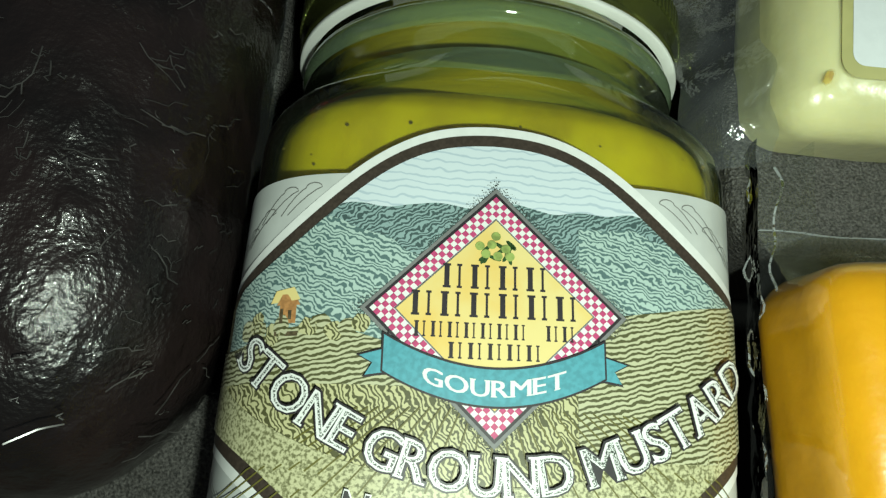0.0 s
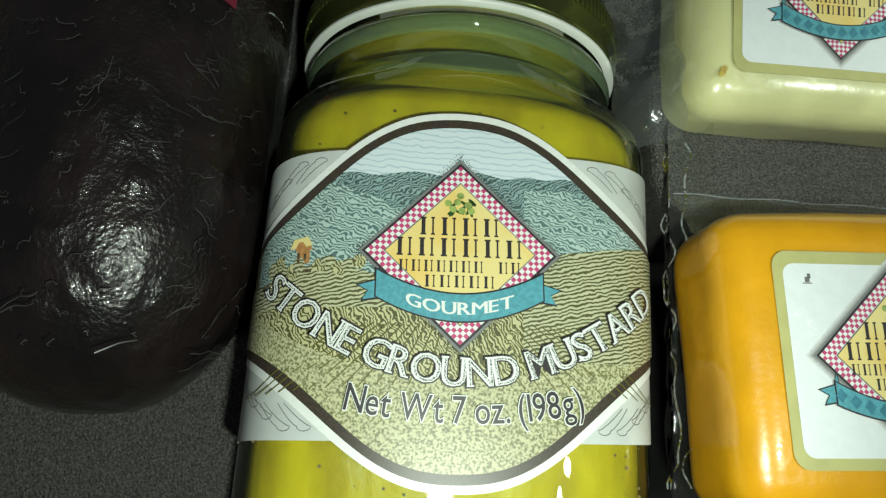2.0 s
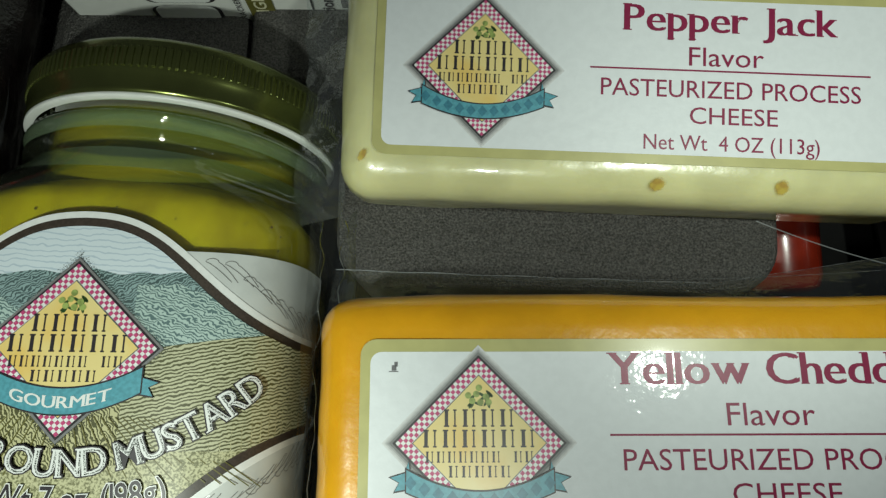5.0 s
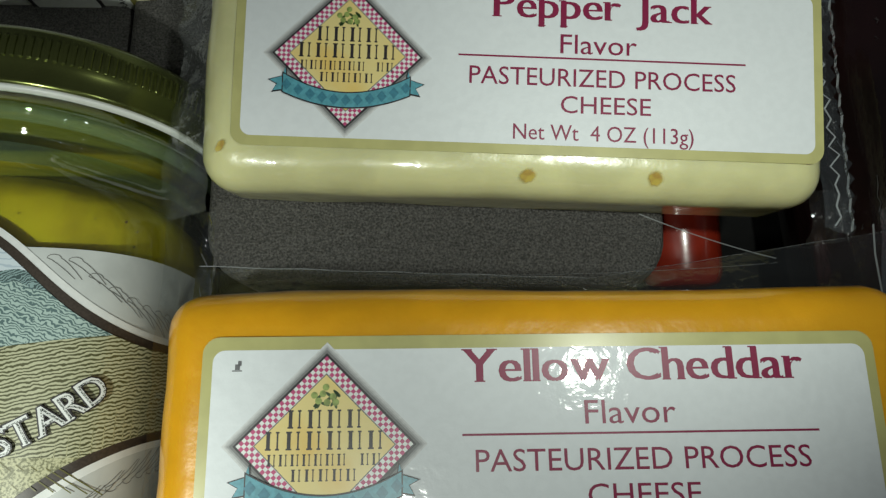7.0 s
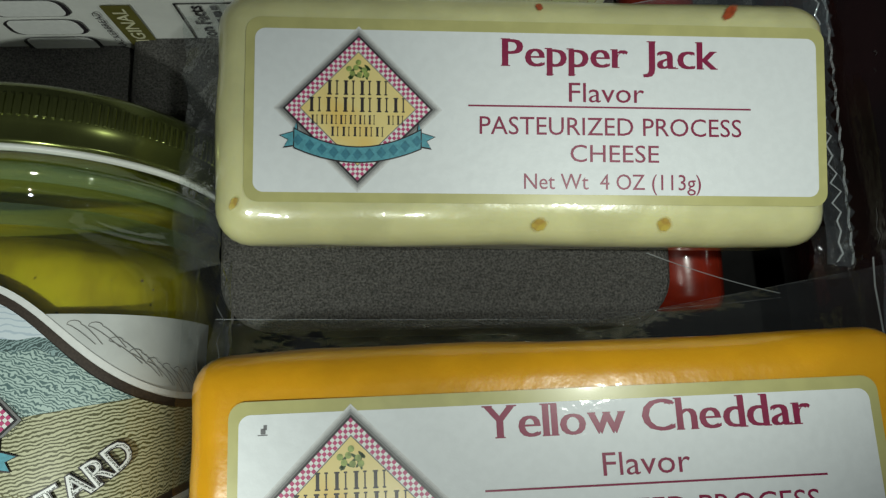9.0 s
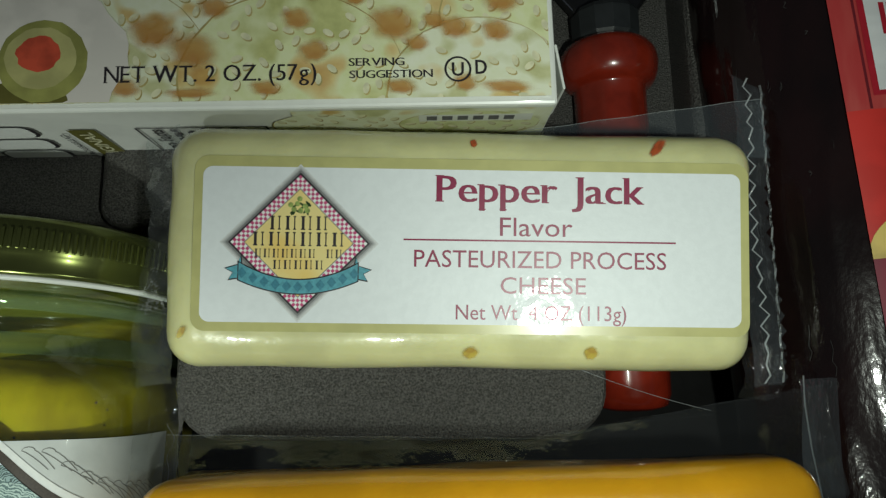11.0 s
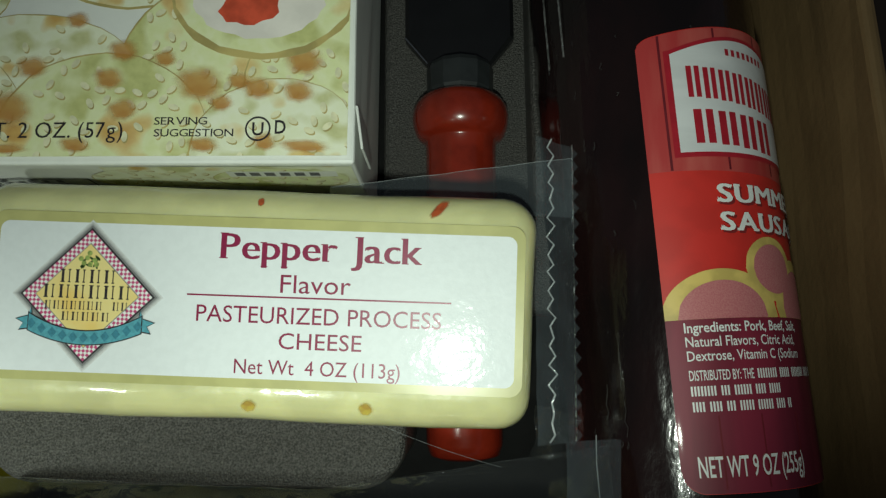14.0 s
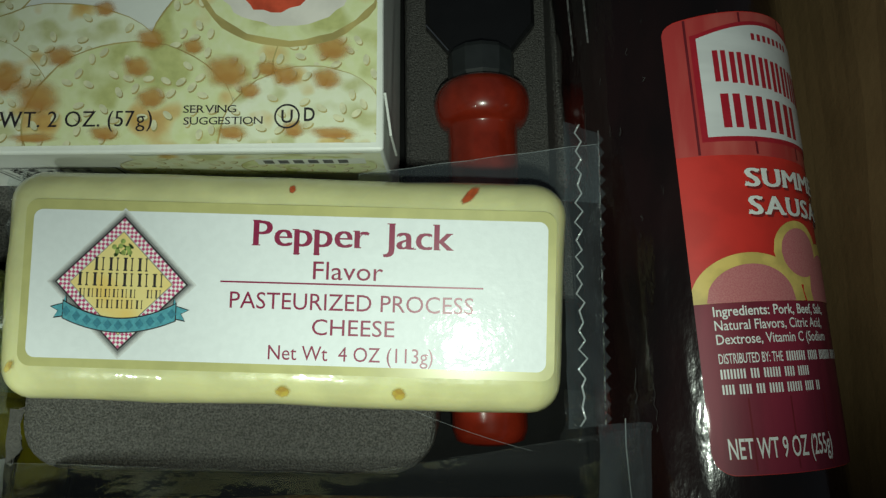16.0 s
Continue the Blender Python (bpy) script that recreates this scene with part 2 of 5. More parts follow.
M_RED = material("red_lacquer", (0.24, 0.020, 0.008), 0.24, vary=0.25, scale=180, coat=0.6, bump=0.05, bump_scale=300)
M_FERRULE = material("black_ferrule", (0.022, 0.025, 0.027), 0.4, vary=0.2, scale=300)
M_BLADE = material("black_blade", (0.008, 0.008, 0.009), 0.3, vary=0.2, scale=100)
# pale metal for the highlight drawn on the black blade's bevel
M_BEVELGLINT = material("bevel_glint", (0.55, 0.56, 0.56), 0.25, metal=1.0, vary=0.1, scale=300)
M_CARD = material("kraft_card", (0.27, 0.17, 0.075), 0.75, other=(0.21, 0.13, 0.056), scale=60, bump=0.25, bump_scale=400, stretch=(1, 0.8, 1), low=0.3, high=0.7)
M_TABLE = material("table_wood", (0.05, 0.032, 0.022), 0.5, other=(0.03, 0.018, 0.012), scale=30, stretch=(1, 0.1, 1), bump=0.1)
M_BOXWHITE = material("carton_white", (0.80, 0.82, 0.78), 0.35, vary=0.03, scale=300, coat=0.3)
M_CRACKER = material("cracker_print", (0.76, 0.80, 0.47), 0.4, coat=0.35)
M_CRACKER2 = material("cracker_print_light", (0.82, 0.85, 0.64), 0.4, coat=0.35)
for m_, k_ in ((M_CRACKER, 105), (M_CRACKER2, 130)):
    nt = m_.node_tree
    p_ = nt.nodes["Principled BSDF"]
    base_ = p_.inputs["Base Color"].default_value[:3]
    tc, n1, n2, mixer, ramp = (nt.nodes.new("ShaderNode" + k) for k in ("TexCoord", "TexNoise", "TexNoise", "MixRGB", "ValToRGB"))
    n1.inputs["Scale"].default_value, n1.inputs["Detail"].default_value = k_, 1.4
    n2.inputs["Scale"].default_value, n2.inputs["Detail"].default_value = 480, 4
    cr = ramp.color_ramp
    cr.elements[0].position, cr.elements[0].color = 0.36, (base_[0] * 0.72, base_[1] * 0.70, base_[2] * 0.5, 1)
    cr.elements[1].position, cr.elements[1].color = 0.46, (*base_, 1)
    for pos, col in ((0.60, base_), (0.68, (0.72, 0.56, 0.25)), (0.76, (0.62, 0.38, 0.12))):
        el = cr.elements.new(pos)
        el.color = (*col, 1)
    mixer.blend_type, mixer.inputs[0].default_value = "OVERLAY", 0.35
    nt.links.new(tc.outputs["Object"], n1.inputs["Vector"])
    nt.links.new(tc.outputs["Object"], n2.inputs["Vector"])
    nt.links.new(n1.outputs["Fac"], ramp.inputs[0])
    nt.links.new(ramp.outputs[0], mixer.inputs[1])
    nt.links.new(n2.outputs["Fac"], mixer.inputs[2])
    nt.links.new(mixer.outputs[0], p_.inputs["Base Color"])
M_TOASTSOFT = fading(material("toast_spot_print", (0.56, 0.25, 0.05), 0.36, other=(0.64, 0.36, 0.10), scale=0.9, low=0.35, high=0.62, coat=0.3), 0.16, 0.80, 0.72)
M_CRUST = material("crust_print", (0.54, 0.44, 0.17), 0.36, vary=0.3, scale=150, coat=0.3)
M_SESAME = material("sesame_print", (0.82, 0.80, 0.54), 0.36, vary=0.2, scale=400, coat=0.3)
M_OLIVE = material("olive_print", (0.38, 0.38, 0.11), 0.36, vary=0.3, scale=150, coat=0.3)
M_OLIVE2 = material("olive_flesh_print", (0.56, 0.53, 0.22), 0.36, vary=0.25, scale=130, coat=0.3)
M_PIMENTO = material("pimento_print", (0.70, 0.10, 0.05), 0.36, vary=0.3, scale=200, coat=0.3)
M_CREAMCHEESE = material("cream_print", (0.85, 0.80, 0.74), 0.36, vary=0.12, scale=130, coat=0.3)
M_BADGE = material("olive_badge", (0.14, 0.13, 0.03), 0.4, vary=0.15, scale=300)
M_CHILI = fading(material("chili", (0.55, 0.09, 0.025), 0.35, vary=0.3, scale=1.5, coat=0.6), 0.1, 0.5)
M_JALAPENO = fading(material("jalapeno", (0.58, 0.44, 0.07), 0.4, other=(0.46, 0.28, 0.05), scale=1.0, coat=0.6), 0.1, 0.55, 0.8)
M_FILM = clear("clear_film", (0.93, 0.95, 0.95), 0.04, 0.34, 0.45, 240, 0.012)
M_FILM2 = clear("hazy_film", (0.88, 0.92, 0.94), 0.05, 0.38, 1.0, 260, 0.045, (0.62, 0.74, 0.82))
M_FILM3 = clear("wrinkled_film", (0.88, 0.92, 0.92), 0.07, 0.42, 1.0, 260, 0.045)
M_FILMEDGE = clear("film_seal", (0.80, 0.86, 0.88), 0.10, 0.4, 0.9, 500, 0.34)
M_GLASSRING = clear("thick_glass", (0.66, 0.80, 0.58), 0.03, 0.42, 0.15, 120, 0.22, (0.36, 0.50, 0.30))
M_GLASS = clear("jar_glass", (0.80, 0.90, 0.80), 0.02, 0.38, 0.06, 60, 0.022, (0.5, 0.62, 0.38))


# ---------------------------------------------------------------- builders
BASE = {}


def thing(name, base, label, category, group="", kind=""):
    ob = new(name)
    ob.empty_display_size = 0.01
    ob.location = (Vector(base) + Vector((0, 0, FLOOR))) * CM
    BASE[ob.name] = Vector(base)
    return tagged(ob, label, category, group, kind)


def emit(name, verts, faces, mat, parent=None, smooth=False, label="", angle=None):
    base = BASE.get(parent.name, Vector((0, 0, -FLOOR))) if parent else Vector((0, 0, -FLOOR))
    me = bpy.data.meshes.new(name)
    me.from_pydata([(Vector(v) - base) * CM for v in verts], [], faces)
    me.materials.append(mat)
    if smooth:
        me.shade_smooth()
    me.update()
    ob = new(name, me)
    if parent:
        ob.parent = parent
        BASE[ob.name] = base
    if label:
        ob["label"] = label
    return ob


def from_bm(bm):
    bm.verts.index_update()
    v = [tuple(x.co) for x in bm.verts]
    f = [[x.index for x in p.verts] for p in bm.faces]
    bm.free()
    return v, f


def rounded(size, bevel, segments=4, m=None, wobble=0.0, seed=0.0, cuts=0):
    """A box of the given size, rounded on all edges, centred, moved by m."""
    bm = bmesh.new()
    bmesh.ops.create_cube(bm, size=1)
    bmesh.ops.scale(bm, vec=size, verts=bm.verts)
    bmesh.ops.bevel(bm, geom=list(bm.edges), offset=bevel, segments=segments, profile=0.5, affect="EDGES")
    if cuts:
        bmesh.ops.subdivide_edges(bm, edges=[e for e in bm.edges if e.calc_length() > 0.8], cuts=cuts, use_grid_fill=True)
    if wobble:
        for v in bm.verts:
            v.co += Vector((noise.noise(v.co * 0.9 + Vector((seed, 0, 0))), noise.noise(v.co * 0.9 + Vector((0, seed, 7))), noise.noise(v.co * 0.8 + Vector((3, 5, seed))))) * wobble
    if m is not None:
        bm.transform(m)
    return from_bm(bm)


def plan(x, y, z, turn=0.0, tiltx=0.0, tilty=0.0):
    return Matrix.LocRotScale((x, y, z), Euler((radians(tiltx), radians(tilty), radians(turn))), None)


def turned(profile, steps, m, a=1.0, b=1.0, power=2.0, start=0.0, end=360.0):
    """Sweeps (radius, height) pairs about the local Y axis; power above 2 squares the section off."""
    verts, faces = [], []
    full = end - start >= 359.9
    cols = steps if full else steps + 1
    for r, h, *own in profile:
        pw = own[0] if own else power
        for k in range(cols):
            t = radians(start + (end - start) * k / steps)
            c, s = math.cos(t), math.sin(t)
            q = (abs(c) ** pw + abs(s) ** pw) ** (-1 / pw)
            verts.append(tuple(m @ Vector((r * a * c * q, h, r * b * s * q))))
    for i in range(len(profile) - 1):
        for k in range(cols if full else cols - 1):
            n = (k + 1) % cols
            faces.append((i * cols + k, (i + 1) * cols + k, (i + 1) * cols + n, i * cols + n))
    return verts, faces


GLYPHS = {}


def lettering(body, offset=0.0, shear=0.0):
    """The outline of a line of text as flat triangles, its capitals one unit high, starting at the origin."""
    key = (body, offset, shear)
    if key not in GLYPHS:
        cu = bpy.data.curves.new("lettering", "FONT")
        cu.body, cu.size, cu.resolution_u, cu.offset, cu.shear = body, 1.45, 3, offset, shear
        ob = new("lettering", cu)
        me = bpy.data.meshes.new_from_object(ob.evaluated_get(bpy.context.evaluated_depsgraph_get()))
        v = [(p.co.x, p.co.y) for p in me.vertices]
        f = [list(p.vertices) for p in me.polygons]
        bpy.data.objects.remove(ob)
        bpy.data.meshes.remove(me)
        bpy.data.curves.remove(cu)
        GLYPHS[key] = (v, f)
    return GLYPHS[key]


def fitted(body, x0, x1, y, cap, offset=0.0, shear=0.0):
    """Text from x0 to x1 on the baseline y, with capitals cap high."""
    v, f = lettering(body, offset, shear)
    lo, hi = min(p[0] for p in v), max(p[0] for p in v)
    k = (x1 - x0) / (hi - lo)
    return [(x0 + (p[0] - lo) * k, y + p[1] * cap) for p in v], f


SERIF = {"P": ((0.13, 0), (0.13, 1)), "J": ((0.72, 1),), "Y": ((0.1, 1), (0.9, 1), (0.5, 0)), "p": ((0.04, 0.66), (0.12, -0.27)), "r": ((0.2, 0), (0.08, 0.66)), "k": ((0.13, 0), (0.06, 1.0), (0.85, 0), (0.8, 0.64)),
         "l": ((0.5, 0), (0.2, 1.0)), "d": ((0.95, 0), (0.82, 1.0)), "h": ((0.12, 0), (0.06, 1.0), (0.88, 0)), "w": ((0.08, 0.64), (0.92, 0.64), (0.5, 0.64)), "a": ((0.98, 0.02),), "C": ((0.9, 0.85),),
         "S": ((0.85, 0.9), (0.1, 0.08)), "T": ((0.5, 0),), "N": ((0.1, 0), (0.9, 1)), "E": ((0.1, 0), (0.1, 1)), "G": ((0.85, 0.42),), "R": ((0.12, 0), (0.12, 1), (0.92, 0)), "U": ((0.1, 1), (0.9, 1)),
         "D": ((0.12, 0), (0.12, 1)), "M": ((0.06, 0), (0.94, 0)), "A": ((0.05, 0), (0.95, 0)), "W": ((0.06, 1), (0.94, 1), (0.5, 1)), "I": ((0.5, 0), (0.5, 1)), "V": ((0.08, 1), (0.92, 1)), "O": ()}


def glyph(c, fat=0.0, heavy=0.0, slab=0.0, grow=0.0):
    """One letter starting at x = 0, and its width. fat: outline offset. heavy: sideways swelling of the stems. slab: thickness of its serifs."""
    v, f = lettering(c, 0.0 if c in "MW" and fat + grow < 0.05 else fat + grow)
    v0 = lettering(c)[0]
    lo, hi = min(p[0] for p in v0), max(p[0] for p in v0)
    shapes = [([(p[0] - lo + dx, p[1], k * 0.0015) for p in v], f) for k, dx in enumerate((-heavy, heavy) if heavy else (0.0,))]
    if slab:
        for k, (fx, y) in enumerate(SERIF.get(c, ())):
            x, t, w = fx * (hi - lo), slab / 2 + grow, (0.115 if c.isupper() else 0.085) + heavy * 0.8 + grow
            y = min(max(y, slab / 2), 1.0 - slab / 2) if y in (0, 1) else y
            q, g = rect(x - w, y - t, x + w, y + t)
            shapes.append(([(p[0], p[1], 0.003 + 0.0003 * k) for p in q], g))
    return merge(shapes), hi - lo


def serif_line(body, x0, x1, y, cap, fat=0.0, heavy=0.0, slab=0.05, gap=0.10):
    pos, shapes = 0.0, []
    for c in body:
        if c == " ":
            pos += 0.42
            continue
        (v, f), w = glyph(c, fat, heavy, slab)
        shapes.append(([(p[0] + pos, p[1], p[2]) for p in v], f))
        pos += w + gap + heavy
    k = (x1 - x0) / (pos - gap)
    v, f = merge(shapes)
    return [(x0 + p[0] * k, y + p[1] * cap, p[2]) for p in v], f


FINE = ("emblem_check", "emblem_bar", "emblem_leaf", "emblem_fruit", "ribbon_check", "band_ray", "picture_furrow", "sesame", "seed_shade", "sign_bar", "address_bar", "facts_bar", "code_bar", "est_bar", "crease_glint")


def ink(name, shape, where, lift, mat, parent, label=""):
    v, f = shape
    ob = emit(name, [where(p[0], p[1], lift + (p[2] if len(p) > 2 else 0.0)) for p in v], f, mat, parent, all(len(q) == 4 for q in f), label)
    if name in FINE:
        ob["kind"] = "stuff"
    return ob


def rect(x0, y0, x1, y1):
    return [(x0, y0), (x1, y0), (x1, y1), (x0, y1)], [[0, 1, 2, 3]]


def round_rect(x0, y0, x1, y1, r, n=6):
    v = []
    for cx, cy, a in ((x1 - r, y1 - r, 0), (x0 + r, y1 - r, 90), (x0 + r, y0 + r, 180), (x1 - r, y0 + r, 270)):
        v += [(cx + r * math.cos(radians(a + 90 * k / n)), cy + r * math.sin(radians(a + 90 * k / n))) for k in range(n + 1)]
    return v, [list(range(len(v)))]


def disc(cx, cy, rx, ry=None, n=28, turn=0.0, rough=0.0, seed=0):
    ry = ry or rx
    rnd = random.Random(seed)
    v = []
    for k in range(n):
        t = 2 * math.pi * k / n
        q = 1 + rough * (rnd.random() - 0.5)
        x, y = rx * q * math.cos(t), ry * q * math.sin(t)
        v.append((cx + x * math.cos(turn) - y * math.sin(turn), cy + x * math.sin(turn) + y * math.cos(turn)))
    return v, [list(range(n))]


def diamond(cx, cy, r):
    return [(cx, cy - r), (cx + r, cy), (cx, cy + r), (cx - r, cy)], [[0, 1, 2, 3]]


def strip(u0, u1, lo, hi, n=40):
    v, f = [], []
    for k in range(n + 1):
        u = u0 + (u1 - u0) * k / n
        v += [(u, lo(u)), (u, hi(u))]
        if k:
            f.append([2 * k - 2, 2 * k, 2 * k + 1, 2 * k - 1])
    return v, f


def stroke(points, width):
    """A thin line through the points."""
    v, f = [], []
    for i, p in enumerate(points):
        a, b = Vector(points[max(i - 1, 0)]), Vector(points[min(i + 1, len(points) - 1)])
        d = (b - a).normalized() if (b - a).length else Vector((1, 0))
        nrm = Vector((-d.y, d.x)) * width / 2
        v += [(p[0] + nrm.x, p[1] + nrm.y), (p[0] - nrm.x, p[1] - nrm.y)]
        if i:
            f.append([2 * i - 2, 2 * i - 1, 2 * i + 1, 2 * i])
    return v, f


def merge(shapes):
    v, f = [], []
    for a, b in shapes:
        f += [[i + len(v) for i in p] for p in b]
        v += a
    return v, f


def clip_strip(shape_lo, shape_hi, lo, hi):
    return (lambda u: min(max(lo(u), shape_lo(u)), shape_hi(u))), (lambda u: max(min(hi(u), shape_hi(u)), shape_lo(u)))


def emblem(cx, cy, s, where, parent, lift, gourmet=False):
    """The diamond trade mark on a label, its lettering given as plain bars."""
    L = 0.004
    for k, m in enumerate(M_HALO):
        if gourmet and k < 3:
            continue
        ink("emblem_halo", diamond(cx, cy, (1.425 - 0.035 * k) * s), where, lift - 0.005 + 0.001 * k, m, parent)
    ink("emblem_outline", diamond(cx, cy, 1.27 * s), where, lift, M_INK, parent)
    ink("emblem_border", diamond(cx, cy, 1.225 * s), where, lift + L, M_WHITEINK, parent)
    checks = []
    n, half = 32, 1.225 * s / math.sqrt(2)
    step = 2 * half / n
    for i in range(n):
        for j in range(n):
            if (i + j) % 2 == 0 and (min(i, j) < 3 or max(i, j) > n - 4):
                q = []
                for a, b in ((i, j), (i + 1, j), (i + 1, j + 1), (i, j + 1)):
                    x, y = -half + a * step, -half + b * step
                    q.append((cx + (x - y) / math.sqrt(2), cy + (x + y) / math.sqrt(2)))
                checks.append((q, [[0, 1, 2, 3]]))
    ink("emblem_check", merge(checks), where, lift + 2 * L, M_PINK, parent)
    ink("emblem_line", diamond(cx, cy, 0.985 * s), where, lift + 3 * L, M_GREYINK, parent)
    ink("emblem_ground", diamond(cx, cy, 0.965 * s), where, lift + 4 * L, M_GOLD, parent)
    rnd = random.Random(4)
    leaves = [disc(cx + (rnd.random() - 0.5) * 0.36 * s, cy + (0.64 + (rnd.random() - 0.5) * 0.2) * s, 0.07 * s, 0.022 * s, 8, rnd.random() * 3) for _ in range(12)]
    ink("emblem_leaf", merge(leaves), where, lift + 5 * L, M_LEAF, parent)
    fruit = [disc(cx + dx * s, cy + dy * s, 0.048 * s, None, 12) for dx, dy in ((-0.1, 0.6), (0.02, 0.58), (0.1, 0.66), (-0.04, 0.7), (0.0, 0.79), (0.14, 0.58), (-0.16, 0.68))]
    ink("emblem_fruit", merge(fruit), where, lift + 6 * L, M_OLIVEGREEN, parent)
    bars = []
    for y, h, words, wide in ((0.23, 0.25, (4,), 1.10), (-0.06, 0.25, (6,), 1.70), (-0.27, 0.155, (7, 2), 1.60), (-0.475, 0.16, (5,), 0.94)):
        w = wide / (sum(words) + len(words) - 1)
        k = 0
        for n_letters in words:
            for _ in range(n_letters):
                x = cx + (-wide / 2 + k * w) * s
                for x0, x1 in ((0.16, 0.34), (0.66, 0.74)):
                    bars.append(rect(x + x0 * w * s, cy + (y + 0.09 * h) * s, x + x1 * w * s, cy + (y + 0.91 * h) * s))
                    for yy in (y, y + 0.91 * h):
                        bars.append(rect(x + (x0 - 0.05) * w * s, cy + yy * s, x + (x1 + 0.05) * w * s, cy + (yy + 0.09 * h) * s))
                k += 1
            k += 1
    ink("emblem_bar", merge(bars), where, lift + 5 * L, M_INK, parent)
    # ribbon under the diamond, with two swallow tails, and the tip that shows below it
    rise, fall = (-0.57, -0.92) if gourmet else (-0.67, -0.91)
    top = lambda u: cy + (rise + 0.27 * ((u - cx) / s) ** 2) * s
    low = lambda u: cy + (fall + (0.27 if gourmet else 0.21) * ((u - cx) / s) ** 2) * s
    for side in (-1, 1):
        tail = [(cx + side * 1.02 * s, cy - 0.22 * s), (cx + side * 1.08 * s, cy - 0.40 * s), (cx + side * 1.32 * s, cy - 0.47 * s), (cx + side * 1.17 * s, cy - 0.55 * s), (cx + side * 1.25 * s, cy - 0.69 * s), (cx + side * 0.96 * s, cy - 0.64 * s)]
        ink("ribbon_tail_edge", ([(x, y) for x, y in tail], [list(range(6))]), where, lift + 5 * L, M_INK, parent)
        mid = (cx + side * 1.10 * s, cy - 0.5 * s)
        ink("ribbon_tail", ([(mid[0] + (x - mid[0]) * 0.86, mid[1] + (y - mid[1]) * 0.86) for x, y in tail], [list(range(6))]), where, lift + 6 * L, M_TEAL, parent)
    e = 0.022 * s
    ink("ribbon_edge", strip(cx - 1.08 * s, cx + 1.08 * s, lambda u: low(u) - e, lambda u: top(u) + e, 24), where, lift + 7 * L, M_INK, parent)
    ink("ribbon", strip(cx - 1.06 * s, cx + 1.06 * s, low, top, 24), where, lift + 8 * L, M_TEAL, parent)
    if gourmet:
        v, f = serif_line("GOURMET", cx - 0.68 * s, cx + 0.68 * s, 0, 0.16 * s, 0.0, 0.03, 0.07)
        bend = [(x, y + low(x) + 0.085 * s, z) for x, y, z in v]
        ink("ribbon_text", (bend, f), where, lift + 9 * L, M_WHITEINK, parent, "white lettering")
    else:
        rows = []
        for k in range(-5, 6):
            u = cx + k * 0.2 * s
            c = (low(u) + top(u)) / 2
            rows.append(([(u, c - 0.1 * s), (u + 0.085 * s, c), (u, c + 0.1 * s), (u - 0.085 * s, c)], [[0, 1, 2, 3]]))
        ink("ribbon_check", merge(rows), where, lift + 9 * L, M_TEALDARK, parent)


# ---------------------------------------------------------------- structure: table, carton, tray
emit("table", [(x, y, z) for z in (-3.9, -6.4) for x, y in ((-38, -32), (38, -32), (38, 32), (-38, 32))],
     [(0, 1, 2, 3), (7, 6, 5, 4), (0, 4, 5, 1), (1, 5, 6, 2), (2, 6, 7, 3), (3, 7, 4, 0)], M_TABLE)
tagged(bpy.data.objects["table"], "dark wooden table top under the open carton", "table", kind="structure")
TOP, SIDE, SKEW = 2.1, 17.1, 4.5
carton = thing("gift_carton", (2, 2, -3.9), "open brown kraft cardboard carton holding the food gift set", "carton")
square = plan(0, 0, 0, SKEW)
v, f = rounded((34.8, 34.8, 0.4), 0.08, 1, square @ plan(0.0, 0.0, -3.65))
emit("carton_bottom", v, f, M_CARD, carton)
for x0, y0, x1, y1 in ((SIDE, -17.4, SIDE + 0.35, 17.4), (-SIDE - 0.35, -17.4, -SIDE, 17.4), (-SIDE, -17.4, SIDE, -17.05), (-SIDE, 17.05, SIDE, 17.4)):
    v, f = rounded((x1 - x0, y1 - y0, TOP + 3.4), 0.12, 2, square @ plan((x0 + x1) / 2, (y0 + y1) / 2, (TOP - 3.4) / 2), cuts=8, wobble=0.09)
    emit("carton_wall", v, f, M_CARD, carton)

tray = thing("insert_tray", (0, 0, -3.35), "charcoal grey foam insert tray with rounded ridges between the foods", "tray", kind="structure")
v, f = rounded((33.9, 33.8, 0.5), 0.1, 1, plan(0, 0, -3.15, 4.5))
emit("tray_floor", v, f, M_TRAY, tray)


def ridge(x0, x1, y0, y1, top, turn=0.0, corner=1.0, edge=0.25, seed=1.0):
    """A foam pad with rounded corners and a softened top edge."""
    m = plan((x0 + x1) / 2, (y0 + y1) / 2, 0, turn)
    w, d = (x1 - x0) / 2, (y1 - y0) / 2
    verts, faces, n = [], [], 0
    for inset, h in ((0, -2.92), (0, top - edge * 1.3), (edge * 0.08, top - edge * 0.7), (edge * 0.3, top - edge * 0.3), (edge * 0.7, top - edge * 0.07), (edge * 1.4, top)):
        pts = round_rect(-w + inset, -d + inset, w - inset, d - inset, corner, 8)[0]
        n = len(pts)
        for x, y in pts:
            q = Vector((x * 1.3, y * 1.3, h + seed * 5))
            verts.append(tuple(m @ Vector((x + 0.04 * noise.noise(q), y + 0.04 * noise.noise(q + Vector((0, 4, 0))), h))))
    rings = len(verts) // n
    for a in range(rings - 1):
        faces += [[a * n + k, a * n + (k + 1) % n, (a + 1) * n + (k + 1) % n, (a + 1) * n + k] for k in range(n)]
    faces.append(list(range((rings - 1) * n, rings * n)))
    return emit("ridge", verts, faces, M_FOAM, tray)


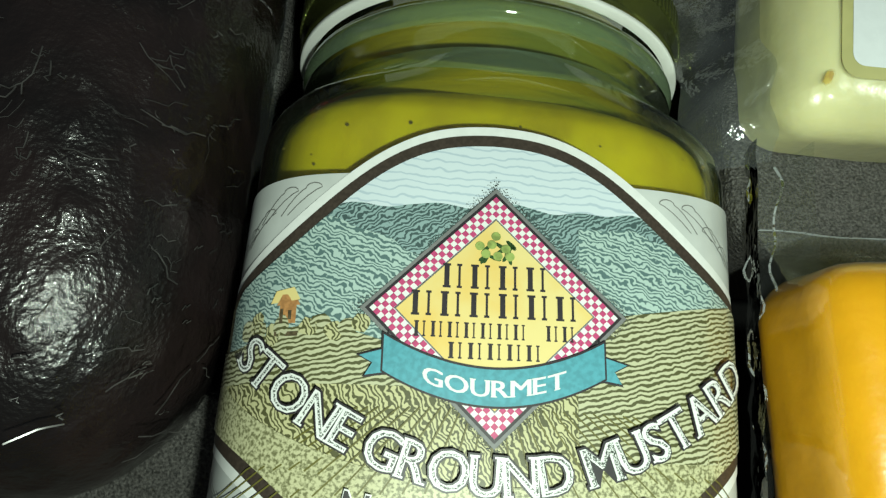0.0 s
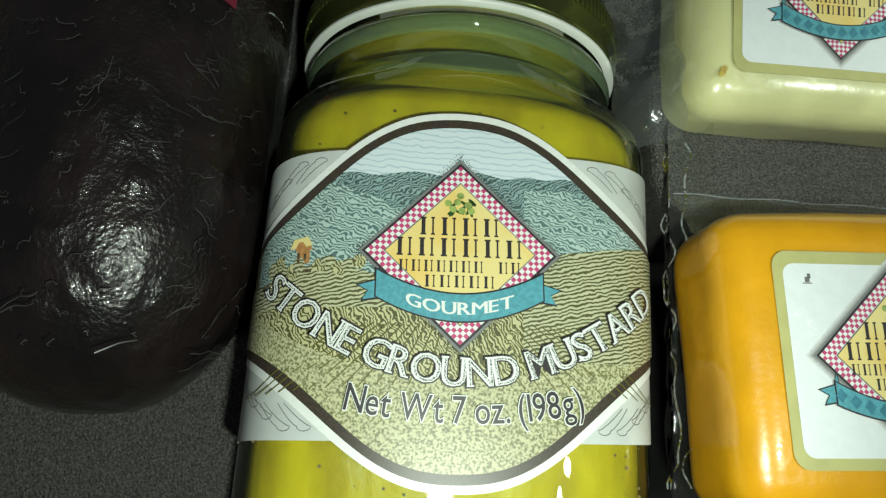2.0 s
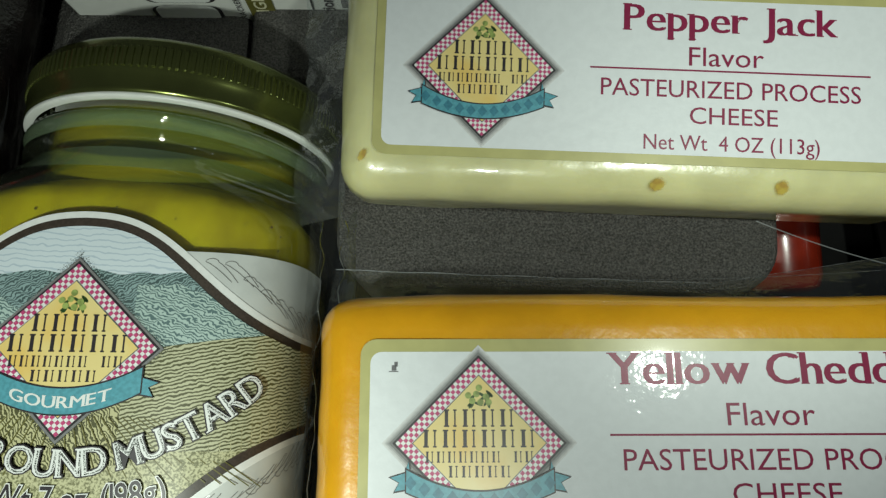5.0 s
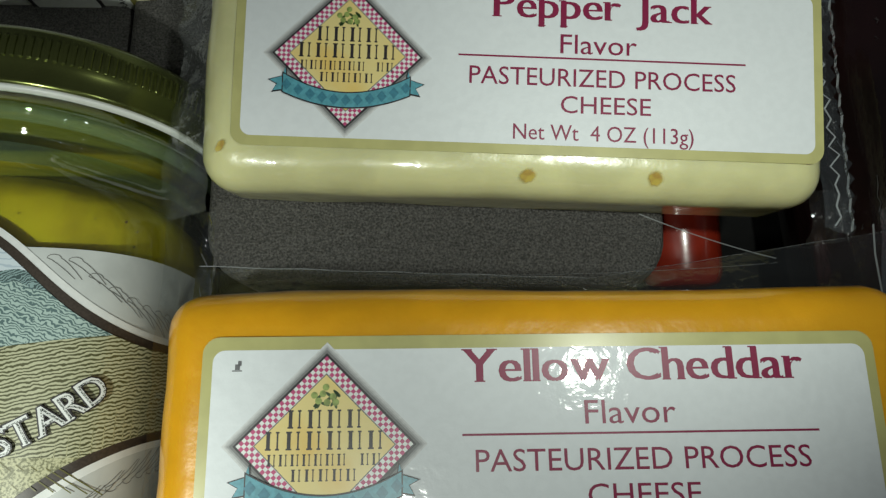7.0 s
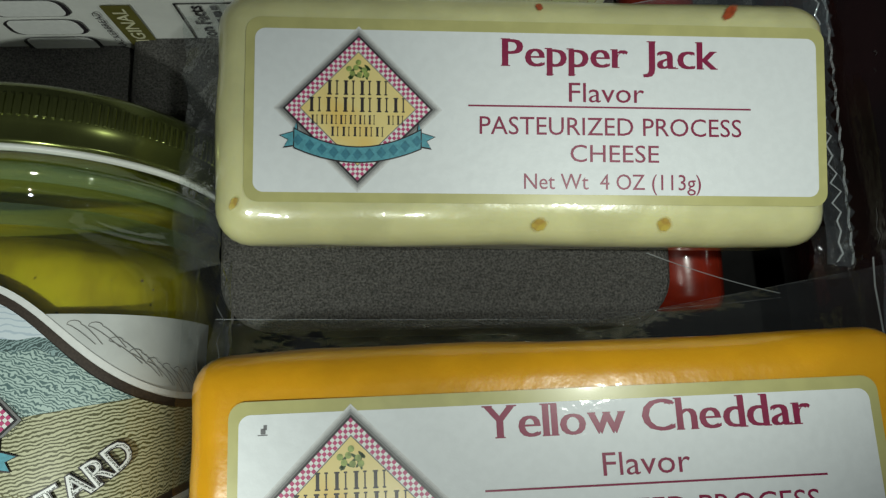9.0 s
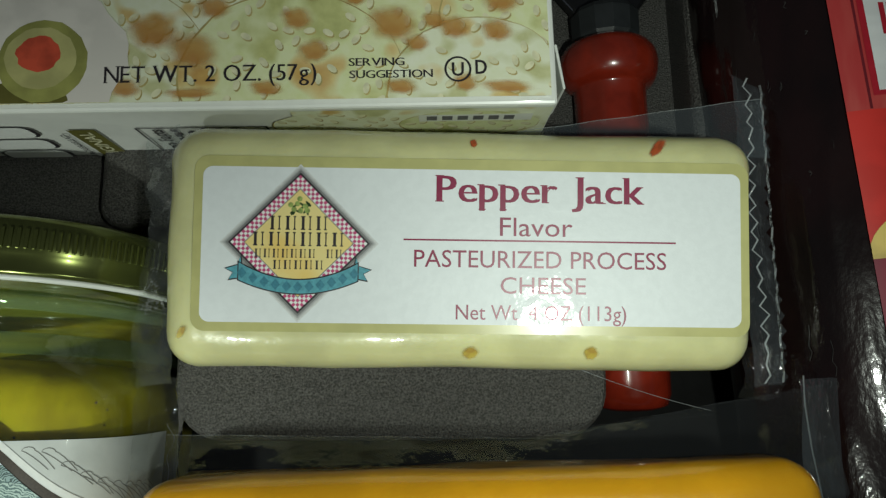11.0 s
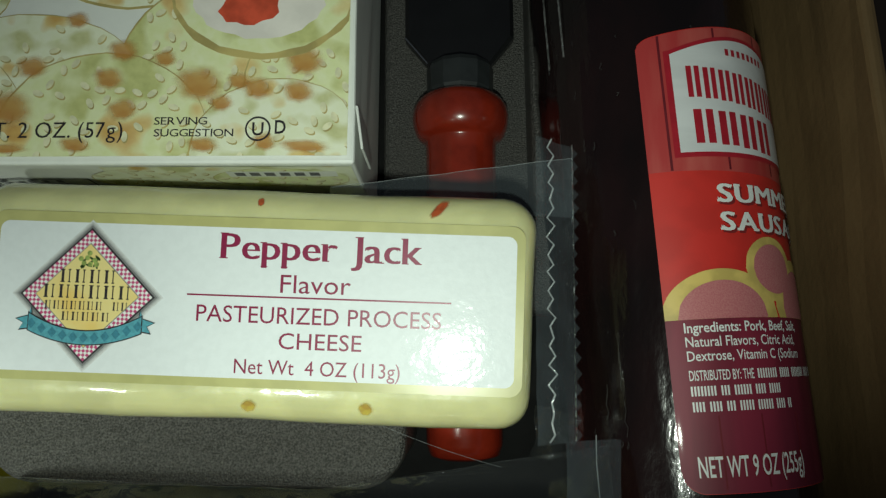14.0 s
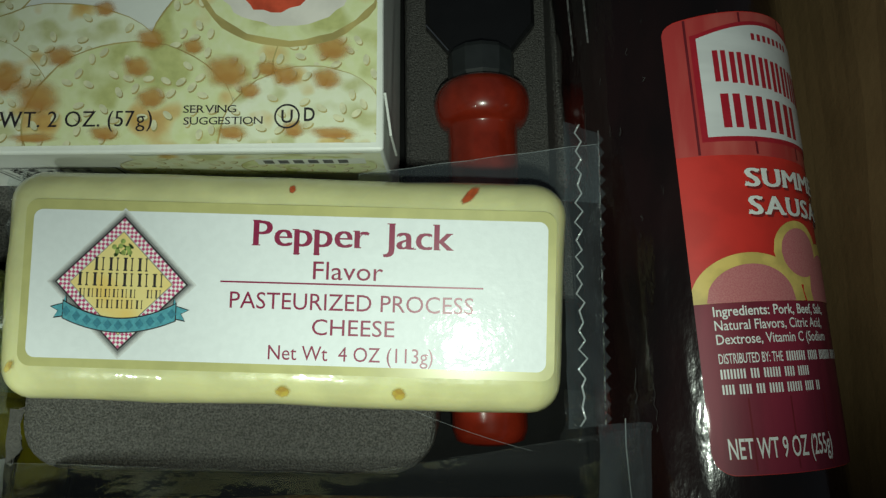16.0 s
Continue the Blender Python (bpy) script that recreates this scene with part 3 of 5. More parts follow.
ridge(-0.75, 7.7, -4.9, -1.6, 1.3, 1.0)
ridge(-16.0, -7.45, -16.0, -7.3, 0.3, 0, 0.5, seed=2)
ridge(-13.2, -7.7, -7.9, 8.5, -1.36, -2.0, 0.5, seed=9)
ridge(-3.0, 0.4, -0.6, 3.2, 0.2, 0, 0.5, seed=3)
ridge(-7.3, -3.05, -0.6, 1.3, -0.1, 0, 0.4, seed=6)
ridge(6.45, 11.0, -1.0, 13.0, -1.75, 2.6, 0.4, seed=4)
ridge(10.1, 11.05, 1.6, 13.0, -0.5, 2.6, 0.3, seed=5)

# ---------------------------------------------------------------- cheese bars
def soft_disc(name, mat):
    """A unit disc for spots whose edge fades out."""
    me = bpy.data.meshes.new(name)
    me.from_pydata([(0, 0, 0)] + [(math.cos(math.tau * k / 18), math.sin(math.tau * k / 18), 0) for k in range(18)], [], [(0, k + 1, (k + 1) % 18 + 1) for k in range(18)])
    me.materials.append(mat)
    return me


CHILI_SPOT, JALAPENO_SPOT = soft_disc("chili_spot", M_CHILI), soft_disc("jalapeno_spot", M_JALAPENO)


def cheese(name, m, size, mat, label, flavour, centre_shift, bits):
    """m: pose of the label's middle, x along the label. size: length, width, thickness of the bar."""
    ob = thing(name, m.translation - Vector((0, 0, size[2])), label, "cheese", "cheese bars")
    sx, sy = centre_shift
    v, f = rounded(size, 0.62, 6, m @ plan(sx, sy, -size[2] / 2), cuts=7, wobble=0.05, seed=len(flavour))
    emit("cheese_bar", v, f, mat, ob, True)
    where = lambda x, y, lift: tuple(m @ Vector((x, y, lift + 0.03)))
    W, H = 4.74, 1.36
    ink("label_border", round_rect(-W - 0.15, -H - 0.16, W + 0.15, H + 0.19, 0.24), where, 0.0, M_EDGE, ob, "olive label border")
    label_ob = ink("label", round_rect(-W, -H, W, H, 0.17), where, 0.006, M_PAPER, ob, "white paper label")
    yellow = flavour.startswith("Yellow")
    emblem(-3.12 if yellow else -3.04, 0.03, 1.005 if yellow else 0.972, where, label_ob, 0.012)
    a, b = (-1.16, 3.80) if yellow else (-0.64, 3.03)
    rows = (("flavour_word", "Flavor", (0.55, 1.86) if yellow else (0.47, 1.75), 0.27 if yellow else 0.20, 0.33),
            ("kind_text", "PASTEURIZED PROCESS", (-1.02, 3.74) if yellow else (-1.03, 3.41), -0.36, 0.30),
            ("kind_word", "CHEESE", (0.53, 2.12) if yellow else (0.49, 1.99), -0.83 if yellow else -0.81, 0.29),
            ("weight_text", "Net Wt  4 OZ (113g)", (-0.30, 2.88) if yellow else (-0.29, 2.70), -1.27, 0.26))
    ink("flavour_text", serif_line(flavour, a, b, 0.87 if yellow else 0.79, 0.47, -0.012, 0.042, 0.04, 0.075), where, 0.012, M_WINE, label_ob, "wine-red serif lettering")
    ink("rule", rect(-1.20, 0.125, 3.91, 0.155) if yellow else rect(-1.22, 0.10, 3.58, 0.13), where, 0.012, M_WINE, label_ob)
    for part_name, words, (left, right), base, cap in rows:
        ink(part_name, fitted(words, left, right, base, cap), where, 0.012, M_WINE, label_ob)
    if yellow:
        ink("batch_mark", merge([rect(-4.42, 1.08, -4.35, 1.16), rect(-4.38, 1.14, -4.33, 1.21), rect(-4.46, 1.06, -4.32, 1.075)]), where, 0.012, M_GREYINK, label_ob)
    for x, y, z, rx, ry, turn, bm_mat in bits:
        over = max(0.0, abs(y - sy) - (size[1] / 2 - 0.62))
        drop, lean = 0.62 - math.sqrt(max(0.0, 0.62 ** 2 - over ** 2)), math.degrees(math.asin(min(1.0, over / 0.62)))
        pose_ = m @ plan(x, y, 0.012 - drop, 0, lean if y < 0 else -lean) @ plan(0, 0, 0, turn)
        pose_.translation = (pose_.translation - BASE[ob.name]) * CM
        fleck = new("pepper_fleck", bm_mat)
        fleck.parent = ob
        fleck.matrix_basis = pose_ @ Matrix.Diagonal((rx * 0.82 * CM, ry * 0.82 * CM, 1, 1))
    return ob


PEPPER = plan(4.925, -1.365, 2.95, 0.0, 5.5)
cheese("pepper_jack_cheese", PEPPER, (10.62, 4.34, 2.2), M_PEPPER,
       "pale yellow pepper jack cheese bar in clear film with white label", "Pepper Jack", (-0.19, -0.02),
       ((3.3, 1.83, -0.10, 0.14, 0.40, -38, CHILI_SPOT), (0.0, 1.86, -0.12, 0.10, 0.16, 0, CHILI_SPOT), (-0.02, -1.86, -0.03, 0.22, 0.2, 30, JALAPENO_SPOT),
        (2.1, -1.84, -0.03, 0.2, 0.22, 10, JALAPENO_SPOT), (-5.05, -1.55, -0.06, 0.10, 0.2, -30, JALAPENO_SPOT), (3.2, -2.2, -0.35, 0.28, 0.12, 5, JALAPENO_SPOT)))
CHEDDAR = plan(5.06, -7.4, 3.62, 2.2, -3.5)
cheese("yellow_cheddar_cheese", CHEDDAR, (11.4, 4.6, 2.25), M_CHEDDAR,
       "bright orange cheddar cheese bar in clear film with white label", "Yellow Cheddar", (0.10, 0.02), ())

# ---------------------------------------------------------------- mustard jar
JAR = plan(-4.30, -7.1, 0.08, -1.0, -4.5)
JA, JB, JP = 3.2, 3.25, 4.2
TWIST, ASKEW = -0.09, radians(2.6)   # the label sits a little round the jar from its top, and not quite straight
arc = [(0.0, 0.0, JB)]
for k in range(1, 400):
    t = radians(90 - k * 0.3)
    c, s = math.cos(t), math.sin(t)
    q = (abs(c) ** JP + abs(s) ** JP) ** (-1 / JP)
    x, z = JA * c * q, JB * s * q
    arc.append((arc[-1][0] + math.hypot(x - arc[-1][1], z - arc[-1][2]), x, z))
ARC = np.array(arc)


def on_jar(u, v, lift):
    """Place on the jar's outside: u round it from the middle of the label, v along it."""
    u, v = u * math.cos(ASKEW) - v * math.sin(ASKEW) + TWIST, u * math.sin(ASKEW) + v * math.cos(ASKEW)
    x, z = np.interp(abs(u), ARC[:, 0], ARC[:, 1]), np.interp(abs(u), ARC[:, 0], ARC[:, 2])
    k = 1 + (lift + 0.02) / 3.3
    return tuple(JAR @ Vector((math.copysign(x * k, u), v, z * k)))


jar = thing("mustard_jar", (-4.45, -6.9, -3.3), "glass jar of yellow stone ground mustard with green-gold lid", "mustard jar")
body = [(0.0, -4.3), (0.75, -4.3), (0.93, -4.2), (0.99, -3.95), (1.0, -3.5), (1.0, 2.6), (0.995, 2.9, 4.0), (0.98, 3.15, 3.6), (0.955, 3.4, 3.1), (0.935, 3.6, 2.6), (0.915, 3.78, 2.3), (0.90, 3.98, 2.0)]
body += [(r * 1.05, h, 2.0) for r, h in ((0.85, 4.15), (0.885, 4.22), (0.888, 4.30), (0.85, 4.38), (0.85, 4.54), (0.882, 4.61), (0.885, 4.70), (0.85, 4.78), (0.85, 5.5))]
v, f = turned(body, 96, JAR, JA, JB, JP)
glass = emit("glass_body", v, f, M_GLASS, jar, True, "clear greenish glass")
inner = [(0.0, -4.0), (0.7, -4.0), (0.88, -3.9, 4.2), (0.945, -3.6, 4.4), (0.945, -1.5, 4.4), (0.93, -1.0), (0.93, 2.65), (0.925, 3.0, 3.9), (0.90, 3.22, 3.4), (0.84, 3.4, 3.0), (0.79, 3.52, 2.6), (0.5, 3.58, 2.2), (0.0, 3.6, 2.0)]
v, f = turned(inner, 96, JAR, JA, JB, 4.6)
fill = emit("mustard_fill", v, f, M_MUSTARD, jar, True, "thick yellow mustard")
wall = [(0.955, -3.8), (0.955, 2.7), (0.94, 3.1, 3.6), (0.90, 3.45, 2.8), (0.84, 3.75, 2.2), (0.81, 4.0, 2.0), (0.81, 5.4, 2.0)]
v, f = turned(wall, 72, JAR, JA, JB, 4.2)
emit("glass_inside", v, f, M_GLASS, jar, True)
v, f = turned([(0.80, 3.46), (0.80, 3.7), (0.79, 3.95), (0.79, 5.2)], 48, JAR, JA, JB, 2.0)
emit("mustard_smear", v, f, M_NECK, jar, True, "olive mustard film inside the glass neck")
v, f = turned([(0.938, 3.60, 2.55), (0.928, 3.74, 2.32), (0.912, 3.90, 2.08), (0.904, 4.0, 2.0)], 96, JAR, JA, JB)
emit("glass_shoulder", v, f, M_GLASSRING, jar, True, "thick pale green glass shoulder")
v, f = turned([(0.894, 4.40), (0.925, 4.45), (0.942, 4.53), (0.942, 4.60), (0.925, 4.69), (0.894, 4.74)], 96, JAR, JA, JB, 2.0)
emit("glass_thread", v, f, M_GLASSRING, jar, True, "pale green moulded glass thread")
rnd = random.Random(12)
seeds = []
for _ in range(110):
    a, w = radians(rnd.uniform(38, 142)), rnd.choice((rnd.uniform(1.3, 2.95), rnd.uniform(-3.4, -1.6)))
    fat = 0.952 if w < -1.5 else 0.937
    c, n_ = math.cos(a), math.sin(a)
    p = 4.4 if w < -1.5 else 4.6
    q = (abs(c) ** p + abs(n_) ** p) ** (-1 / p) * fat
    r = rnd.uniform(0.008, 0.03)
    seeds.append(([tuple(JAR @ Vector((JA * c * q + r * math.cos(b), w + r * math.sin(b), JB * n_ * q))) for b in (0, 1.05, 2.1, 3.14, 4.2, 5.24)], [list(range(6))]))
emit("mustard_seed", *merge(seeds), M_SEED, jar)["kind"] = "stuff"
liner = [(0.872, 4.91), (0.914, 4.91), (0.920, 4.93), (0.920, 4.98), (0.914, 5.0), (0.872, 5.0)]
v, f = turned(liner, 96, JAR, 3.38, 3.28, 2.0)
emit("lid_rim", v, f, M_LINER, jar, True, "white rim of the lid")
lid = [(0.875, 4.99), (0.92, 5.0), (0.925, 5.08), (0.912, 5.25), (0.93, 5.38), (0.935, 5.62), (0.925, 5.98), (0.895, 6.1), (0.85, 6.14), (0.82, 6.08), (0.0, 6.07)]
v, f = turned(lid, 96, JAR, 3.38, 3.28, 2.0)
cap = emit("lid", v, f, M_LID, jar, True, "green-gold metal screw lid")
v, f = rounded((0.08, 0.40, 0.06), 0.025, 2)
bar = bpy.data.meshes.new("knurl")
bar.from_pydata([Vector(p) * CM for p in v], [], f)
bar.materials.append(M_LID)
for k in range(150):
    t = radians(k * 360 / 150)
    m = JAR @ plan(math.cos(t) * 0.945 * 3.34, 5.66, math.sin(t) * 0.945 * 3.24) @ Matrix.Rotation(math.pi / 2 - t, 4, "Y")
    rib = new("knurl", bar)
    rib.parent = cap
    m.translation = (m.translation - BASE[cap.name]) * CM
    rib.matrix_basis = m
# the label: a grey band round the jar, and a lens-shaped picture on its front
def crown(u):
    u = abs(u)
    return 0.88 + 1.84 * math.exp(-(u / 2.284) ** 2.7) - 0.03 * min(u, 1.0)


def keel(u):
    return 0.90 + 1.86 * math.exp(-(abs(u) / 2.32) ** 2.5)


def ring(cut):
    """The picture's lower and upper edge, drawn in by cut."""
    steep = lambda u: cut * (1 + 0.38 * math.exp(-((abs(u) - 2.1) / 0.9) ** 2))
    return (lambda u: -keel(u) + steep(u)), (lambda u: crown(u) - steep(u))


band = ink("label_band", strip(-5.2, 5.2, lambda u: -2.1, lambda u: 2.08, 100), on_jar, 0.0, M_RAYS, jar, "pale grey label band with drawn rays")
rays = []
for side in (-1, 1):
    for half in (-1, 1):
        for k in range(9):
            edge = crown if half > 0 else keel
            u0 = 1.95 + 0.30 * k
            v0, reach = min(edge(u0) + 0.34, 1.92), 0.42 + 0.05 * k
            for leg in (0, 1):
                arc_ = [(u0 + 0.10 - 0.10 * math.cos(q), v0 + 0.06 * math.sin(q)) for q in (0.0, 0.5, 1.0, 1.57)]
                tail = [(u0 + 0.20 * leg + reach * q * (1 - 0.25 * leg), v0 - (0.16 + 0.36 * reach) * q ** 1.3) for q in (0.15, 0.4, 0.7, 1.0)]
                arc_ = arc_ if leg == 0 else [(2 * (u0 + 0.10) - x, y) for x, y in arc_]
                rays.append(stroke([(side * x, half * y) for x, y in arc_[::-1] + tail], 0.012))
ink("band_ray", merge(rays), on_jar, 0.006, M_RAYLINE, band)
ink("picture_margin", strip(-4.8, 4.8, *ring(0.0), 90), on_jar, 0.012, M_WHITEINK, jar)
ink("picture_border", strip(-4.8, 4.8, *ring(0.11), 90), on_jar, 0.018, M_BROWN, jar)
picture = ink("picture", strip(-4.75, 4.75, *ring(0.25), 90), on_jar, 0.024, M_FURROW, jar, "engraved vineyard landscape")
plo, phi = ring(0.25)
ridge_line = lambda u: 1.74 + 0.08 * noise.noise(Vector((u * 2.2, 0, 0))) - 0.03 * abs(u)
ink("picture_sky", strip(-4.75, 4.75, *clip_strip(plo, phi, ridge_line, lambda u: 9), 90), on_jar, 0.03, M_SKY, picture)
mid_line = lambda u: 0.72 + 0.35 * noise.noise(Vector((u * 1.1, 3, 0)))
ink("picture_far_ridge", strip(-4.75, 4.75, *clip_strip(plo, phi, mid_line, ridge_line), 90), on_jar, 0.03, M_HILLDARK, picture)
left_hill = lambda u: 1.58 - 0.42 * max(0, u + 1.9) ** 1.2 + 0.1 * noise.noise(Vector((u * 3, 9, 0))) if u > -2.6 else 1.2 + (u + 2.6)
ink("picture_hill", strip(-3.2, -0.4, *clip_strip(plo, phi, lambda u: 0.1, left_hill), 50), on_jar, 0.034, M_HILL, picture)
right_hill = lambda u: 1.52 - 0.3 * max(0, u - 1.6) + 0.06 * noise.noise(Vector((u * 3, 2, 0)))
ink("picture_hill", strip(0.95, 3.1, *clip_strip(plo, phi, lambda u: 0.45 + 0.1 * (u - 1), right_hill), 50), on_jar, 0.034, M_HILL, picture)
ink("picture_field", strip(0.9, 4.75, *clip_strip(plo, phi, lambda u: -1.0, lambda u: 0.48 + 0.16 * (u - 1)), 50), on_jar, 0.038, M_FIELD, picture)
ink("picture_field", strip(-4.75, -0.9, *clip_strip(plo, phi, lambda u: -0.30, lambda u: 0.20 + 0.12 * math.sin(u * 2.5)), 50), on_jar, 0.038, M_FIELD, picture)
ink("picture_grass", strip(-4.75, 4.75, *clip_strip(plo, phi, lambda u: -9, lambda u: -1.28 + 0.1 * u * u), 60), on_jar, 0.038, M_GRASS, picture)
furrows = []
for k in range(-14, 15):
    a = k * 0.085
    furrows.append(stroke([(a * (1 + 1.6 * q), -0.35 - 1.0 * q - 0.02 * k * k * 0.05 * q) for q in (0.15, 0.35, 0.7, 1)], 0.017))
ink("picture_furrow", merge(furrows), on_jar, 0.042, M_BADGE, picture)
house = [rect(-2.30, 0.34, -2.10, 0.54), ([(-2.34, 0.54), (-2.06, 0.54), (-2.12, 0.66), (-2.28, 0.66)], [[0, 1, 2, 3]])]
ink("picture_house", merge(house), on_jar, 0.044, M_HOUSE, picture)
ink("house_roof", ([(-2.42, 0.56), (-2.06, 0.60), (-2.14, 0.74), (-2.36, 0.70)], [[0, 1, 2, 3]]), on_jar, 0.048, M_GOLD, picture)
ink("house_shade", merge([rect(-2.29, 0.34, -2.25, 0.50), rect(-2.19, 0.38, -2.15, 0.48), rect(-2.34, 0.20, -2.06, 0.25)]), on_jar, 0.048, M_BARINK, picture)
copse = [disc(-2.75 + 0.12 * k + 0.05 * math.sin(k * 2.3), 0.28 + 0.07 * math.sin(k * 1.7), 0.10, 0.13, 10, 0.0, 0.3, k) for k in range(5)] + [disc(-1.95 + 0.14 * k, 0.30 + 0.05 * math.sin(k * 2.1), 0.11, 0.10, 10, 0.0, 0.3, k + 9) for k in range(5)]
for k, tree in enumerate(copse):
    ink("printed_bush", tree, on_jar, 0.0455 + 0.0002 * k, M_FURROW if k % 2 else M_FIELD, picture)
for k, stipple in enumerate(M_STIPPLE):
    ink("picture_shade", diamond(0.02, 0.515, 1.375 + 0.065 * (len(M_STIPPLE) - k)), on_jar, 0.0475 + 0.0008 * k, stipple, picture)
emblem(0.02, 0.515, 1.08, on_jar, picture, 0.056, True)


def arched(name, body, half, base, bow, cap, fat, lift, mat, heavy=0.0, slab=0.0, shift=0.0, gap=0.12, dx=0.0):
    """Text whose letters stand along a bowed line."""
    widths = [0.36 if c == " " else glyph(c)[1] + gap for c in body]
    total, pos, shapes = sum(widths), 0.0, []
    us = np.linspace(-half, half, 200)
    along = np.concatenate(([0.0], np.cumsum(np.hypot(np.diff(us), np.diff(bow * us * us)))))
    for c, w in zip(body, widths):
        u = float(np.interp(along[-1] * (pos + w / 2) / total, along, us))
        pos += w
        if c == " ":
            continue
        (v, f), wide = glyph(c, fat if fat < 0 else 0.0, heavy, slab, max(fat, 0.0))
        k = along[-1] / total
        a = math.atan(2 * bow * u)
        shapes.append(([(u + shift + dx + (x - wide / 2) * k * math.cos(a) - y * cap * math.sin(a), base + bow * u * u + (x - wide / 2) * k * math.sin(a) + y * cap * math.cos(a), z) for x, y, z in v], f))
    ink(name, merge(shapes), on_jar, lift, mat, picture)


arched("title_outline", "STONE GROUND MUSTARD", 2.90, -1.37, 0.155, 0.39, 0.055, 0.100, M_INK, 0.022, 0.06, 0.12)
arched("title_text", "STONE GROUND MUSTARD", 2.90, -1.37, 0.155, 0.39, 0.004, 0.108, M_WHITEINK, 0.022, 0.05, 0.12)
arched("title_shade", "STONE GROUND MUSTARD", 2.90, -1.37, 0.155, 0.38, -0.035, 0.116, M_STIPPLE[2], 0.0, 0.0, 0.12, dx=0.012)
arched("weight_outline", "Net Wt 7 oz. (198g)", 1.60, -1.86, 0.065, 0.36, 0.05, 0.100, M_WHITEINK, shift=0.10)
arched("weight_text", "Net Wt 7 oz. (198g)", 1.60, -1.86, 0.065, 0.36, 0.006, 0.108, M_INK, shift=0.10)

# ---------------------------------------------------------------- sausages
def sausage(name, axis, length, radius, label, skin, slant, jitter, count, reach):
    """axis: pose of the middle, long side along local Y."""
    ob = thing(name, axis.translation - Vector((0, 0, radius)), label, "sausage", "summer sausages")
    prof = [(0.0, -length / 2)]
    for k in range(1, 12):
        t = radians(90 * k / 11)
        prof.append((math.sin(t) ** 0.9, -length / 2 + radius * 1.15 * (1 - math.cos(t))))
    for k in range(1, 40):
        prof.append((1 + 0.012 * noise.noise(Vector((k * 0.7, radius, 0))), -length / 2 + radius * 1.15 + (length - radius * 2.3) * k / 40))
    prof += [(r, -h) for r, h in reversed(prof[:12])]
    v, f = turned(prof, 72, axis, radius, radius, 2.0)
    v = [tuple(Vector(p) + (Vector(p) - axis.translation).normalized() * 0.05 * noise.noise(Vector((p[0] * 1.6, p[1] * 0.5, p[2] * 1.6)))) for p in v]
    emit("casing", v, f, skin, ob, True, "dark wrinkled sausage casing")
    where = lambda u, w, lift: tuple(axis @ Vector(((radius + 0.06 + lift) * math.sin(u / radius), w, (radius + 0.06 + lift) * math.cos(u / radius))))
    rnd = random.Random(length)
    # thin pale strokes draw the light caught on wrinkles of the casing
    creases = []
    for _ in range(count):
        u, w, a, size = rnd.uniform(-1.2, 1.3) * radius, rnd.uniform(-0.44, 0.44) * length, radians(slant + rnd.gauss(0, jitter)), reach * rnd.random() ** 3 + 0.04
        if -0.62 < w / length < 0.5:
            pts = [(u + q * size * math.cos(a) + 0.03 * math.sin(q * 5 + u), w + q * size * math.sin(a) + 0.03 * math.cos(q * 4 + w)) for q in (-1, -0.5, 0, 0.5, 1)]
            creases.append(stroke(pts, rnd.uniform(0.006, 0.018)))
    ink("crease_glint", merge(creases), lambda u, w, l: where(u, w, l - 0.03), 0.0, M_CREASEGLINT, ob)
    return ob, where


RS = plan(13.32, 0.05, -0.45, 4.8, -1.5)
beef, on_beef = sausage("summer_sausage", RS, 20.0, 2.6, "dark summer sausage with red and crimson label beside the carton wall", M_CASING, 88, 4, 70, 0.4)
UL, UR = -0.84, 5.2


def label_top(u):
    d = max(0.0, 1 - max(0.0, u - UL) / 0.32)
    return 4.40 + 0.35 * math.sin(min(1.0, (u - UL) / 3) * 1.5) - 0.20 * (1 - math.sqrt(1 - d * d))


def label_foot(u):
    d = max(0.0, 1 - max(0.0, u - UL) / 0.42)
    return -4.58 + 0.42 * (1 - math.sqrt(1 - d * d))


wrap = ink("sausage_label", strip(UL, UR, label_foot, label_top, 150), on_beef, 0.0, M_SLABEL, beef, "glossy red paper label")
ink("plank_ground", strip(UL, UR, lambda u: 1.52 - 0.02 * u, lambda u: label_top(u) - 0.02, 150), on_beef, 0.008, M_PLANK, wrap)
for u in (-0.42, 0.75, 2.0, 3.3):
    ink("plank_gap", strip(u, u + 0.05, lambda q: 1.54, lambda q: label_top(q) - 0.03, 2), on_beef, 0.014, M_PLANKLINE, wrap)
sign_top = lambda u: 4.0 + 0.40 * math.sin(max(0.0, min(1.0, (u + 0.25) / 3.6)) * math.pi)
ink("sign_frame", strip(-0.32, 3.5, lambda u: 1.80, lambda u: sign_top(u) + 0.09, 30), on_beef, 0.020, M_SIGNRED, wrap)
board = ink("sign_board", strip(-0.2, 3.4, lambda u: 1.90, sign_top, 30), on_beef, 0.026, M_SIGN, wrap, "white sign board")
marks = []
for row, (base, tall, count) in enumerate(((3.06, 0.68, 9), (2.08, 0.72, 4))):
    pitch = 3.1 / 9 if row == 0 else 0.52
    for k in range(count):
        a = 0.08 + 0.05 * row + k * pitch
        marks.append(rect(a, base - 0.03 * k, a + pitch * 0.32, base + tall - 0.03 * k))
        marks.append(rect(a + pitch * 0.48, base - 0.03 * k, a + pitch * 0.78, base + tall - 0.03 * k))
ink("sign_bar", merge(marks), on_beef, 0.034, M_SIGNRED, board)
